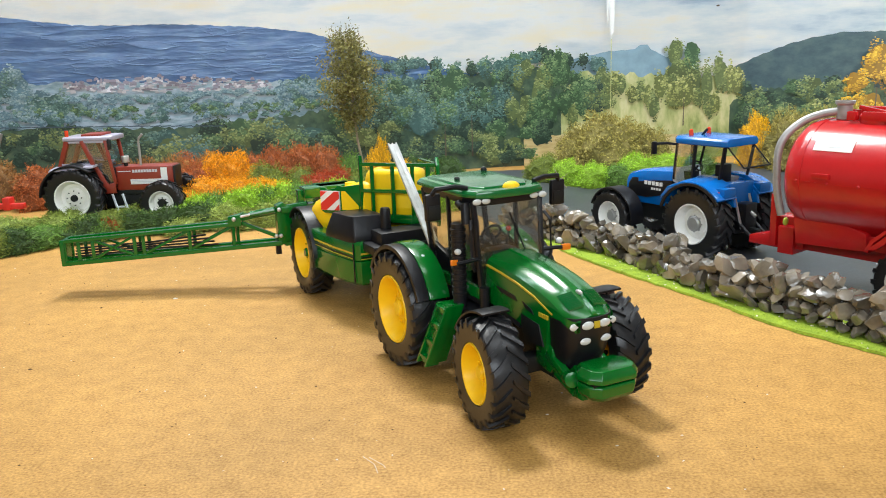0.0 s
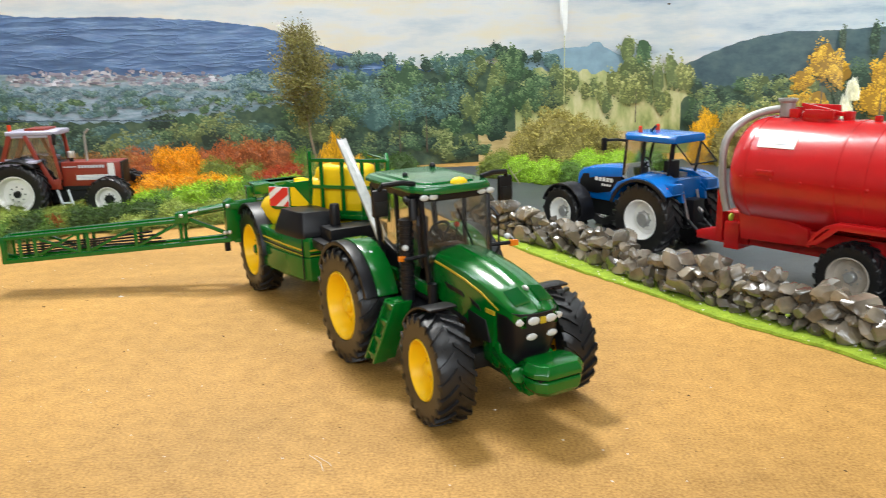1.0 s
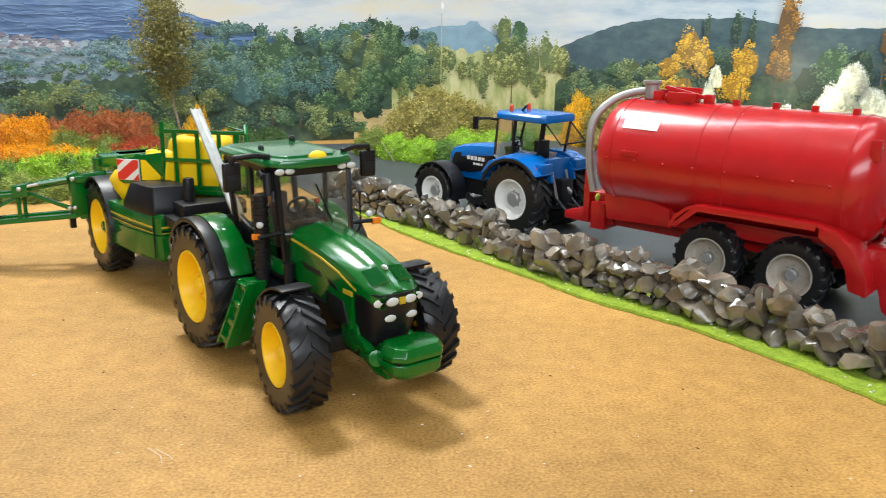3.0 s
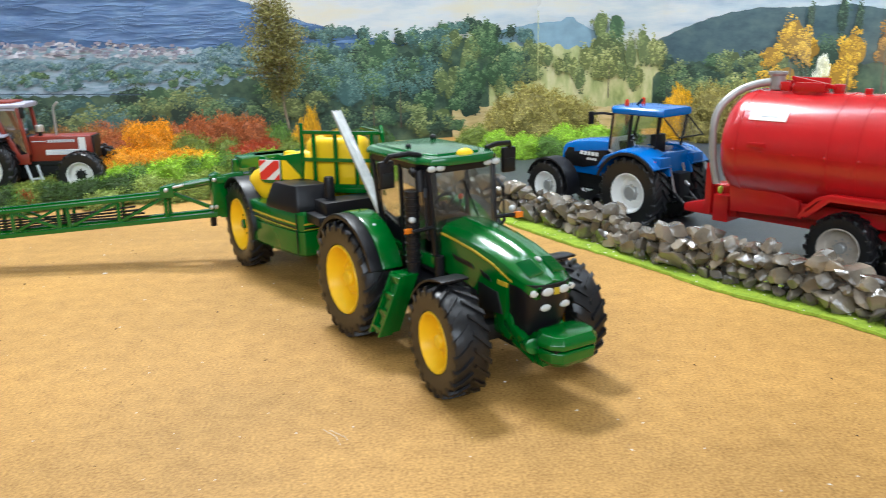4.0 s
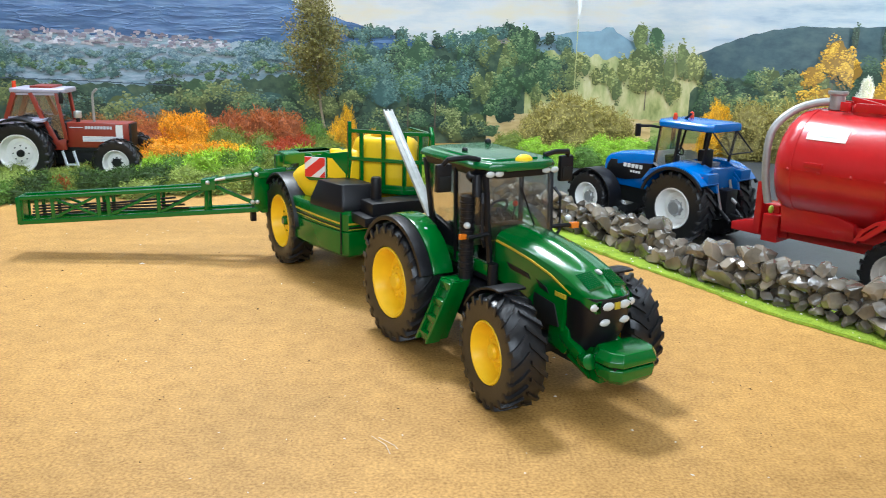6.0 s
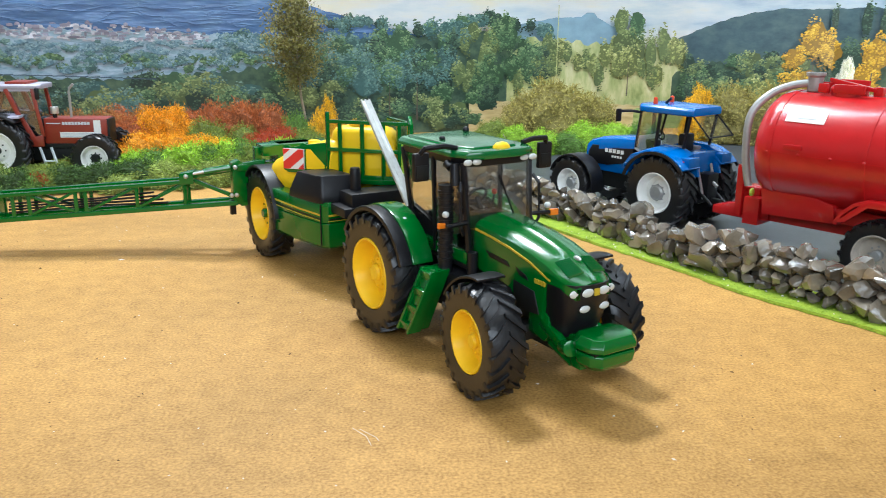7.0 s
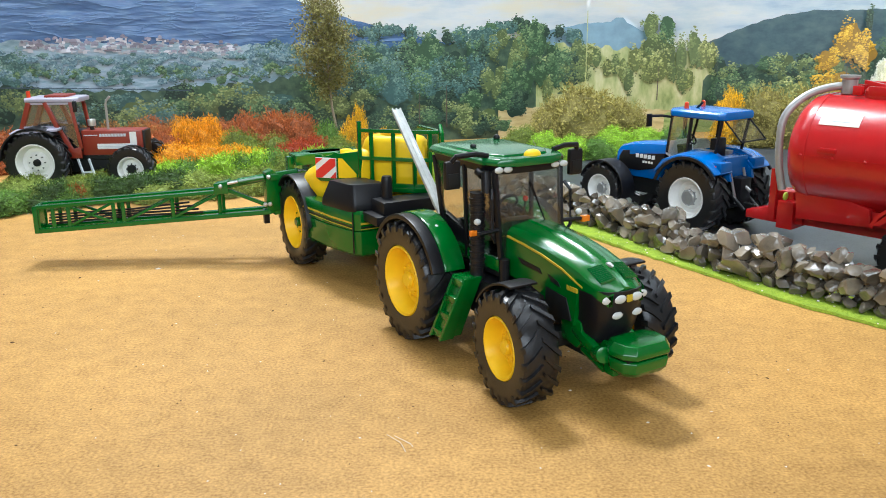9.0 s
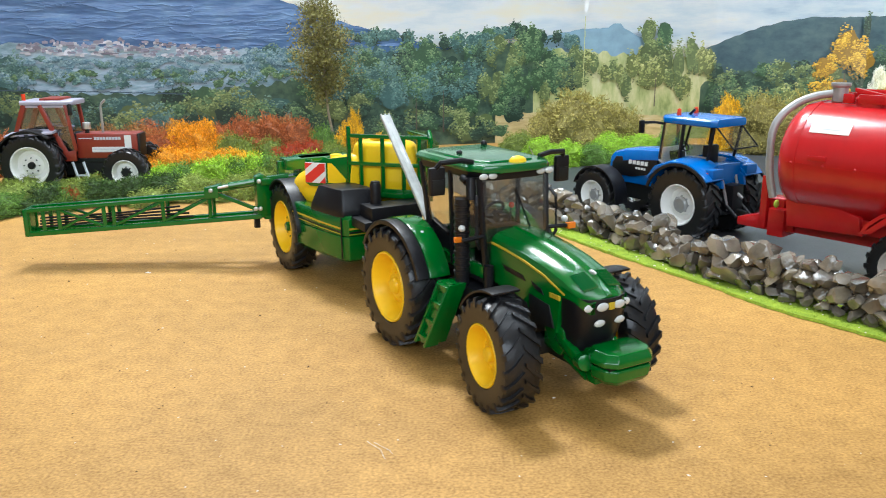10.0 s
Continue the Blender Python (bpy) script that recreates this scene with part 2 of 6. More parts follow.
def wheel(parent, x, y, z, R, W, rim, rim_mat, flip=False, lugs=19, hubmat=None, dish=0.25, steer=0.0, hubr=0.22):
    """wheel > tyre, rim. The outer side looks to -y, or to +y if flipped."""
    key = (R, W, rim, lugs, dish)
    hub = part("wheel", lathe([(0.5, -W * 0.33), (rim * hubr * 0.9, -W * 0.33), (rim * hubr * 1.15, -W * 0.27), (rim * hubr * 1.15, W * 0.2), (0.5, W * 0.2)], 20), hubmat or rim_mat, parent, m=mm(x, y, z, 0, 0, (180 if flip else 0) + steer))
    if key not in MESHES:
        h = W / 2
        bm = lathe([(rim * 0.98, -h * 0.80), (rim * 1.05, -h * 0.93), (R * 0.80, -h * 1.0), (R * 0.90, -h * 0.97), (R * 0.935, -h * 0.84), (R * 0.945, -h * 0.4), (R * 0.945, h * 0.4),
                    (R * 0.935, h * 0.84), (R * 0.90, h * 0.97), (R * 0.80, h), (rim * 1.05, h * 0.93), (rim * 0.98, h * 0.8), (rim * 0.98, -h * 0.8)], 48)
        for side in (-1, 1):
            for k in range(lugs):
                a0 = 2 * math.pi * (k + (0.5 if side > 0 else 0)) / lugs
                ring = []
                for yy, da, ra, rb, wd in ((0.4 * side, 0.0, 0.88, 1.0, 0.10), (h * 0.55 * side, -0.17, 0.88, 1.0, 0.125), (h * 0.96 * side, -0.28, 0.86, 0.985, 0.15), (h * 1.035 * side, -0.30, 0.82, 0.93, 0.11)):
                    q = []
                    for rr, sgn in ((ra, -1), (ra, 1), (rb, 0.75), (rb, -0.75)):
                        an = a0 + da + sgn * wd / 2 * 19 / lugs
                        q.append((math.cos(an) * R * rr, yy, math.sin(an) * R * rr))
                    ring.append(q)
                loft(ring, bm)
        first = part("tyre", bm, RUBBER)
        MESHES[key] = first.data
        bpy.data.objects.remove(first)
    t = new("tyre", MESHES[key])
    t.parent = hub
    h = W / 2
    d = h * (1 - dish * 2)
    part("rim", lathe([(rim * 1.03, -h * 0.84), (rim * 1.0, -h * 0.95), (rim * 0.95, -h * 0.93), (rim * 0.90, -h * 0.72), (rim * 0.84, -d * 0.66), (rim * 0.79, -d * 0.12), (rim * 0.58, -d * 0.06), (rim * 0.5, -d * 0.5), (rim * 0.36, -d * 0.74), (rim * 0.2, -d * 0.75),
                       (rim * 0.2, d * 0.1), (rim * 0.84, d * 0.3), (rim * 1.03, h * 0.8), (rim * 1.03, -h * 0.84)], 40), rim_mat, hub)
    bm = B()
    for k in range(8):
        a = 2 * math.pi * k / 8
        lathe([(0.2, -d * 0.85), (0.75, -d * 0.85), (0.75, -d * 0.4), (0.2, -d * 0.4)], 8, bm)
        for v in list(bm.verts)[-32:]:
            v.co.x += math.cos(a) * rim * 0.4
            v.co.z += math.sin(a) * rim * 0.4
    part("wheel_bolts", bm, hubmat or rim_mat, hub)
    return hub

# ---- the room and the table board ----
bm = box(-1300, 1500, -700, 1500, -18, 0)
tagged(part("ground", bm, BOARD), "tan fibre board that serves as a bare field", "board", kind="structure")
for nm, b6, mt in (("floor", (-2000, 2000, -1800, 2000, -860, -840), FLOORM), ("ceiling", (-2000, 2000, -1800, 2000, 1700, 1720), CEIL),
                   ("wall_north", (-2000, 2000, 2000, 2040, -840, 1700), PLASTER), ("wall_south", (-2000, 2000, -1840, -1800, -840, 1700), PLASTER),
                   ("wall_east", (2000, 2040, -1800, 2000, -840, 1700), PLASTER), ("wall_west", (-2040, -2000, -1800, 2000, -840, 1700), PLASTER)):
    tagged(part(nm, box(*b6), mt), "plain " + nm.split("_")[0] + " of the room round the table", nm.split("_")[0], kind="structure")

TIMBER = mat("pine_timber", (0.42, 0.28, 0.15), 0.7, var=0.25, scale=40)
for x in (-1200, 1400):
    for y in (-600, 1400):
        tagged(part("table_leg", box(x - 35, x + 35, y - 35, y + 35, -840, -18), TIMBER), "square pine leg under the layout board", "table leg", "legs of the layout table", kind="structure")

# ---- backdrop: a curved, creased printed sheet; its picture is laid on it in thin flat layers ----
SHEET = [(-1.6, 0.9), (-0.3, 1.12), (0.2, 1.23), (0.45, 1.25), (0.65, 1.19), (0.95, 1.0), (1.3, 0.5)]


def crease(u, z):
    """Wrinkles of the paper, strongest in the upper part of the far hill."""
    w = max(0.0, 1 - abs(u - 1.15) / 0.42) * min(1.0, max(0.0, (z - 0.11) / 0.05))
    n = noise.noise((u * 9 + z * 6, z * 46 - u * 5, 3.0))
    return 0.0028 * w * (1 - abs(n)) ** 3 + 0.0005 * noise.noise((u * 8, z * 13, 8.0))


def on_sheet(u, z, off=0.0):
    """The point of the sheet u metres along it, z up, off metres in front of it; in millimetres."""
    off += crease(u, z)
    for (x0, y0), (x1, y1) in zip(SHEET, SHEET[1:]):
        n = math.hypot(x1 - x0, y1 - y0)
        if u <= n or (x1, y1) == SHEET[-1]:
            k = u / n
            nx, ny = (y1 - y0) / n, -(x1 - x0) / n
            return Vector(((x0 + (x1 - x0) * k + nx * off) * 1000, (y0 + (y1 - y0) * k + ny * off) * 1000, z * 1000))
        u -= n


def print_mat(name, cols, scale, stretch=(1, 1, 1), rough=0.32, lo=0.3, hi=0.7, folds=0.0):
    """Printed tones that run into one another: a noise through a ramp of colours."""
    m = bpy.data.materials.new(name)
    m.use_nodes = True
    nt = m.node_tree
    b = nt.nodes["Principled BSDF"]
    tc, mp, n1, rp = [nt.nodes.new(k) for k in ("ShaderNodeTexCoord", "ShaderNodeMapping", "ShaderNodeTexNoise", "ShaderNodeValToRGB")]
    mp.inputs["Scale"].default_value = stretch
    n1.inputs["Scale"].default_value, n1.inputs["Detail"].default_value, n1.inputs["Roughness"].default_value = scale, 9.0, 0.62
    for k in range(len(cols) - 2):
        rp.color_ramp.elements.new(0.5)
    for k, c in enumerate(cols):
        e = rp.color_ramp.elements[k]
        e.position, e.color = lo + (hi - lo) * k / (len(cols) - 1), (*c, 1)
    nt.links.new(tc.outputs["Object"], mp.inputs["Vector"])
    nt.links.new(mp.outputs[0], n1.inputs["Vector"])
    nt.links.new(n1.outputs["Fac"], rp.inputs[0])
    nt.links.new(rp.outputs[0], b.inputs["Base Color"])
    b.inputs["Roughness"].default_value = rough
    if folds:
        # sharp ridges of crumpled paper, lying mostly level
        m2, n2, sub, ab, pw, bp = [nt.nodes.new(k) for k in ("ShaderNodeMapping", "ShaderNodeTexNoise", "ShaderNodeMath", "ShaderNodeMath", "ShaderNodeMath", "ShaderNodeBump")]
        m2.inputs["Scale"].default_value, m2.inputs["Rotation"].default_value = (1, 1, 5.5), (0, 0.12, 0)
        n2.inputs["Scale"].default_value, n2.inputs["Detail"].default_value, n2.inputs["Roughness"].default_value = 11.0, 4.0, 0.5
        sub.operation, ab.operation, pw.operation = "SUBTRACT", "ABSOLUTE", "POWER"
        sub.inputs[1].default_value, pw.inputs[1].default_value = 0.5, 0.48
        bp.invert, bp.inputs["Strength"].default_value, bp.inputs["Distance"].default_value = True, 1.0, folds
        nt.links.new(tc.outputs["Object"], m2.inputs["Vector"])
        nt.links.new(m2.outputs[0], n2.inputs["Vector"])
        for a, c in ((n2, sub), (sub, ab), (ab, pw)):
            nt.links.new(a.outputs[0], c.inputs[0])
        nt.links.new(pw.outputs[0], bp.inputs["Height"])
        nt.links.new(bp.outputs[0], b.inputs["Normal"])
    return m


SKY = print_mat("printed_sky", [(0.42, 0.55, 0.68), (0.72, 0.80, 0.86), (0.90, 0.92, 0.92), (0.95, 0.90, 0.76)], 4.0, (1, 1, 4.5), 0.35, 0.34, 0.66)
P_HILL = print_mat("print_far_hill", [(0.060, 0.115, 0.245), (0.085, 0.155, 0.30), (0.125, 0.21, 0.36)], 26, (1, 1, 2.2), 0.24, folds=0.0028)
P_HILLR = print_mat("print_right_hill", [(0.035, 0.065, 0.080), (0.058, 0.10, 0.112), (0.095, 0.14, 0.135)], 40, (1, 1, 1.6))
P_PALE = mat("print_pale_hill", (0.22, 0.33, 0.40), 0.4, var=0.2, scale=60)
P_HAZE = print_mat("print_haze", [(0.12, 0.20, 0.23), (0.22, 0.32, 0.37), (0.36, 0.44, 0.52), (0.26, 0.37, 0.33)], 34, (1, 1, 3.5), 0.28, folds=0.0008)
P_GLOW = print_mat("print_sunlit_haze", [(0.20, 0.25, 0.08), (0.38, 0.41, 0.16), (0.55, 0.53, 0.26), (0.66, 0.62, 0.38)], 40, (1.6, 1.6, 0.6))
P_FIELD = print_mat("print_field", [(0.40, 0.31, 0.13), (0.55, 0.43, 0.20), (0.62, 0.52, 0.30)], 40, (1, 1, 5))
P_GRASS = print_mat("print_meadow", [(0.13, 0.20, 0.05), (0.30, 0.38, 0.12), (0.38, 0.42, 0.17)], 40, (1, 1, 4))
P_UNDER = print_mat("print_undergrowth", [(0.024, 0.048, 0.036), (0.058, 0.10, 0.064), (0.11, 0.155, 0.085)], 60)
P_TOWN = mat("print_town", (0.50, 0.49, 0.52), 0.4, var=0.2, scale=90, island=0.4)
P_ROOF = mat("print_roofs", (0.24, 0.22, 0.27), 0.4, var=0.2, scale=90, island=0.3)
# dark tone for the shade in a fold, put into the colour
P_FOLD_SHADE = mat("fold_shade", (0.055, 0.085, 0.115), 0.4, var=0.3, scale=30)
P_BARK = mat("print_bark", (0.10, 0.08, 0.055), 0.5, var=0.3)
TONES = {}
for nm, trio in (("mist", ((0.088, 0.162, 0.203), (0.162, 0.257, 0.290), (0.270, 0.365, 0.378))), ("blue", ((0.049, 0.107, 0.099), (0.096, 0.180, 0.157), (0.174, 0.268, 0.217))), ("deep", ((0.018, 0.040, 0.027), (0.043, 0.083, 0.053), (0.094, 0.150, 0.081))),
                 ("leaf", ((0.042, 0.090, 0.042), (0.095, 0.171, 0.076), (0.196, 0.280, 0.126))), ("olive", ((0.095, 0.128, 0.046), (0.176, 0.223, 0.078), (0.297, 0.338, 0.135))), ("gold", ((0.132, 0.156, 0.048), (0.312, 0.336, 0.108), (0.504, 0.504, 0.204))),
                 ("yellow", ((0.26, 0.14, 0.012), (0.52, 0.29, 0.015), (0.70, 0.44, 0.04))), ("amber", ((0.11, 0.055, 0.012), (0.26, 0.125, 0.018), (0.42, 0.21, 0.03)))):
    TONES[nm] = [mat("print_%s_leaves_%s" % (nm, w), c, 0.36, var=0.2, scale=300, island=0.2) for w, c in zip(("dark", "middle", "light"), trio)]

us = [i * 0.006 for i in range(0, 506)]
bm = B()
rows_v = [[bm.verts.new(on_sheet(u, z)) for u in us] for z in [i * 0.008 for i in range(0, 68)]]
for ra, rb in zip(rows_v, rows_v[1:]):
    for i in range(len(us) - 1):
        bm.faces.new((ra[i], ra[i + 1], rb[i + 1], rb[i]))
bmesh.ops.solidify(bm, geom=bm.faces[:], thickness=-1.2)
backdrop = tagged(part("backdrop", bm, SKY, angle=80), "wrinkled printed paper backdrop of a wooded valley", "backdrop", kind="structure")
depth = [0.0004]


def layer(name, skyline, base, material, rag=0.002, seed=1, step=0.006):
    """A flat printed area under a skyline of (u, z), with a ragged top edge."""
    depth[0] += 0.0004
    rng = random.Random(seed)
    pts = []
    for (u0, z0), (u1, z1) in zip(skyline, skyline[1:]):
        n = max(1, int((u1 - u0) / step))
        pts += [(u0 + (u1 - u0) * i / n, z0 + (z1 - z0) * i / n) for i in range(n)]
    pts.append(skyline[-1])
    n = max(1, int((max(z for u, z in pts) - base) / 0.006))
    bm = B()
    prev = None
    for u, z in pts:
        top = max(base + 0.0002, z + rng.uniform(-rag, rag))
        col = [bm.verts.new(on_sheet(u, base + (top - base) * k / n, depth[0])) for k in range(n + 1)]
        if prev:
            for k in range(n):
                bm.faces.new((prev[k], col[k], col[k + 1], prev[k + 1]))
        prev = col
    return part(name, bm, material, backdrop, angle=80)


def crowns(name, items, fl=0.0018, seed=3, dens=1.0):
    """Printed trees: crowns (u, z, rx, rz, tone), each a dark ragged blob with clumps of flecks, lighter towards the top."""
    rng = random.Random(seed)
    store = {}
    items = sorted(items, key=lambda c: -c[1])

    def blot(tone, i, u, z, rx, rz, off, n):
        verts, faces = store.setdefault((tone, i), ([], []))
        a0 = rng.uniform(0, 6.28)
        faces.append(tuple(range(len(verts), len(verts) + n)))
        for k in range(n):
            a, q = a0 + 6.283 * k / n, rng.uniform(0.62, 1.15)
            p = on_sheet(u + math.cos(a) * rx * q, max(0.001, z + math.sin(a) * rz * q), off)
            verts.append((p.x / 1000, p.y / 1000, p.z / 1000))

    for j, (u, z, rx, rz, tone) in enumerate(items):
        base = depth[0] + 0.0003 + j * min(0.000005, 0.0006 / len(items))
        verts, faces = store.setdefault((tone, 0), ([], []))
        i0, n = len(verts), 20
        edge = [rng.uniform(0.78, 1.02) for k in range(n)]
        for q in (0.05, 0.4, 0.72, 1.0):
            for k in range(n):
                a = 6.283 * k / n
                p = on_sheet(u + math.cos(a) * rx * 0.78 * q * edge[k], max(0.001, z + math.sin(a) * rz * 0.78 * q * edge[k]), base)
                verts.append((p.x / 1000, p.y / 1000, p.z / 1000))
        for q in range(3):
            for k in range(n):
                faces.append((i0 + q * n + k, i0 + q * n + (k + 1) % n, i0 + q * n + n + (k + 1) % n, i0 + q * n + n + k))
        faces.append(tuple(range(i0, i0 + n)))
        for c in range(11):
            a, q = rng.uniform(0, 6.283), 0.86 * math.sqrt(rng.random())
            cu, cz, cr = math.cos(a) * q, math.sin(a) * q, rng.uniform(0.18, 0.40)
            for k in range(int(dens * 1.0 * rx * rz / (fl * fl) / 11) + 4):
                a2, q2 = rng.uniform(0, 6.283), cr * math.sqrt(rng.random())
                du, dz = cu + math.cos(a2) * q2, cz + math.sin(a2) * q2
                lit = 0.45 * dz + 0.9 * (dz - cz) / cr * 0.5 + rng.uniform(-0.45, 0.45)
                i = 0 if lit < -0.22 else (1 if lit < 0.45 else 2)
                f = fl * rng.uniform(0.35, 1.1)
                blot(tone, i, u + du * rx, z + dz * rz, f * 1.15, f * 0.85, base + 0.00007 + 0.00003 * i + 0.0001 * rng.random(), 5)
    depth[0] += 0.0008
    for (tone, i), (verts, faces) in store.items():
        me = bpy.data.meshes.new(name)
        me.from_pydata(verts, [], faces)
        me.materials.append(TONES[tone][i])
        new(name, me).parent = backdrop


def grove(n, u0, u1, z0, z1, r0, r1, tall, tones):
    """Trees strewn over a stretch of the picture; z0 and z1 may be functions of u."""
    out = []
    for k in range(n):
        u = u0 + (u1 - u0) * (k + rng.random()) / n
        lo, hi = (z0(u) if callable(z0) else z0), (z1(u) if callable(z1) else z1)
        r = rng.uniform(r0, r1)
        out.append((u, rng.uniform(lo, hi), r, r * tall * rng.uniform(0.8, 1.2), rng.choice(tones)))
    return out


rng = random.Random(21)
layer("printed_hill", [(0.4, 0.235), (0.8, 0.245), (1.037, 0.235), (1.127, 0.222), (1.187, 0.220), (1.249, 0.220), (1.36, 0.213), (1.429, 0.204), (1.455, 0.197), (1.49, 0.184), (1.529, 0.171), (1.586, 0.156), (1.7, 0.13)], 0.1, P_HILL, 0.0008)
layer("printed_hill", [(1.80, 0.150), (1.875, 0.163), (1.913, 0.164), (1.921, 0.171), (1.932, 0.171), (1.938, 0.163), (1.96, 0.152), (2.0, 0.14)], 0.1, P_PALE, 0.0006)
layer("printed_hill", [(2.03, 0.115), (2.067, 0.134), (2.121, 0.157), (2.162, 0.170), (2.212, 0.179), (2.269, 0.178), (2.34, 0.181), (2.376, 0.174), (2.439, 0.167), (2.499, 0.168), (2.9, 0.18)], 0.04, P_HILLR, 0.001)
layer("printed_haze", [(0.4, 0.15), (1.0, 0.150), (1.2, 0.146), (1.36, 0.14), (1.45, 0.137), (1.55, 0.13), (1.62, 0.12)], 0.06, P_HAZE, 0.003)
crowns("printed_wood", grove(12, 1.505, 1.62, 0.150, 0.158, 0.008, 0.013, 1.0, ("blue", "deep")) + grove(30, 1.39, 1.56, 0.115, 0.135, 0.010, 0.018, 0.7, ("mist", "blue")), 0.0016, 20)
# the pale village on the slope
for nm, n, zz, mt in (("printed_town", 210, 0.134, P_TOWN), ("printed_roofs", 130, 0.1375, P_ROOF)):
    bm = B()
    for k in range(n):
        u = rng.uniform(1.105, 1.375)
        z = zz + 0.020 * rng.random() ** 1.3 * (0.5 + 0.5 * math.sin((u - 1.1) * 11)) - 0.035 * (u - 1.1)
        w, h = rng.uniform(0.002, 0.009), rng.uniform(0.0012, 0.0034)
        d = depth[0] + 0.0003 + 0.0000008 * k
        bm.faces.new([bm.verts.new(on_sheet(a, b, d)) for a, b in ((u, z), (u + w, z), (u + w, z + h), (u + w * 0.5, z + h * 1.3), (u, z + h))])
    part(nm, bm, mt, backdrop)
    depth[0] += 0.0003
crowns("printed_wood", grove(170, 0.7, 1.52, 0.094, 0.112, 0.005, 0.011, 0.7, ("mist", "mist", "blue", "leaf")) + grove(150, 0.85, 1.5, 0.112, 0.130, 0.004, 0.010, 0.5, ("mist", "mist", "mist", "blue")) + grove(22, 0.80, 1.10, 0.10, 0.150, 0.014, 0.026, 1.2, ("blue", "mist", "blue")), 0.0016, 22, 0.8)
layer("printed_undergrowth", [(0.4, 0.088), (1.0, 0.090), (1.31, 0.082), (1.5, 0.10), (1.6, 0.13), (1.75, 0.145), (1.83, 0.13), (1.86, 0.08)], 0.0, P_UNDER, 0.004)
layer("printed_glow", [(1.80, 0.10), (1.83, 0.135), (1.88, 0.13), (1.95, 0.125), (2.05, 0.12), (2.10, 0.09)], 0.0, P_GLOW, 0.004)
layer("printed_undergrowth", [(2.06, 0.08), (2.12, 0.10), (2.25, 0.10), (2.6, 0.09), (2.95, 0.09)], 0.0, P_UNDER, 0.004)
crowns("printed_wood", grove(80, 0.7, 1.52, 0.04, 0.082, 0.014, 0.032, 0.72, ("deep", "deep", "leaf", "olive", "blue")), 0.0018, 23)
# the wood in the middle, following its skyline
SKYL = [(1.50, 0.135), (1.60, 0.148), (1.622, 0.155), (1.659, 0.162), (1.692, 0.164), (1.724, 0.171), (1.75, 0.177), (1.777, 0.177), (1.806, 0.169), (1.852, 0.167), (1.88, 0.134)]


def sky_z(u):
    for (u0, z0), (u1, z1) in zip(SKYL, SKYL[1:]):
        if u <= u1:
            return z0 + (z1 - z0) * (u - u0) / (u1 - u0)
    return SKYL[-1][1]


crowns("printed_wood", grove(24, 1.50, 1.868, lambda u: sky_z(u) - 0.022, lambda u: sky_z(u) - 0.014, 0.010, 0.017, 1.05, ("blue", "deep", "leaf", "blue")), 0.0017, 31)
crowns("printed_wood", grove(34, 1.50, 1.72, lambda u: 0.07, lambda u: sky_z(u) - 0.028, 0.016, 0.030, 1.0, ("blue", "blue", "leaf", "leaf", "deep", "deep")) + grove(26, 1.70, 1.87, lambda u: 0.07, lambda u: sky_z(u) - 0.03, 0.010, 0.018, 1.8, ("leaf", "olive", "olive", "deep", "leaf")), 0.0018, 32)
crowns("printed_wood", grove(20, 1.87, 2.08, 0.075, 0.125, 0.008, 0.015, 1.9, ("olive", "gold", "gold")), 0.0018, 33, 0.7)
crowns("printed_tree", [(1.972, 0.158, 0.016, 0.024, "olive"), (1.997, 0.155, 0.017, 0.025, "leaf"), (1.982, 0.13, 0.028, 0.022, "olive"), (2.040, 0.125, 0.010, 0.034, "olive"), (2.058, 0.118, 0.010, 0.028, "gold"), (2.022, 0.11, 0.012, 0.034, "olive"), (1.985, 0.10, 0.024, 0.03, "gold")], 0.0018, 34, 1.1)
layer("printed_field", [(1.74, 0.042), (1.758, 0.044), (1.842, 0.043), (1.92, 0.040), (2.05, 0.032)], 0.0, P_FIELD, 0.001)
layer("printed_field", [(2.0, 0.03), (2.3, 0.03), (2.9, 0.035)], 0.0, P_GRASS, 0.002)
crowns("printed_wood", grove(36, 1.5, 1.775, 0.015, 0.062, 0.014, 0.024, 0.85, ("deep", "deep", "leaf", "olive")), 0.0018, 35)
crowns("printed_wood", grove(30, 2.075, 2.25, 0.05, 0.108, 0.014, 0.024, 0.95, ("deep", "deep", "leaf", "olive")), 0.0018, 36)
crowns("printed_tree", [(2.33, 0.165, 0.010, 0.03, "deep"), (2.352, 0.16, 0.007, 0.03, "deep"), (2.285, 0.165, 0.006, 0.022, "deep"), (2.465, 0.11, 0.03, 0.04, "leaf"), (2.44, 0.09, 0.03, 0.035, "deep"), (2.31, 0.09, 0.04, 0.05, "deep"), (2.50, 0.10, 0.03, 0.05, "deep")], 0.0018, 37)
crowns("printed_tree", [(2.40, 0.175, 0.018, 0.045, "amber"), (2.395, 0.12, 0.022, 0.04, "amber"), (2.62, 0.12, 0.05, 0.06, "amber"), (2.74, 0.13, 0.06, 0.07, "amber")], 0.0018, 38, 1.8)
crowns("printed_tree", [(2.262, 0.135, 0.026, 0.034, "yellow"), (2.285, 0.118, 0.024, 0.03, "yellow"), (2.235, 0.108, 0.02, 0.02, "yellow"), (2.348, 0.115, 0.024, 0.034, "yellow"), (2.336, 0.08, 0.026, 0.03, "yellow"), (2.25, 0.07, 0.035, 0.03, "yellow"), (2.545, 0.15, 0.03, 0.045, "amber"), (2.56, 0.1, 0.035, 0.04, "yellow")], 0.0018, 39, 1.8)
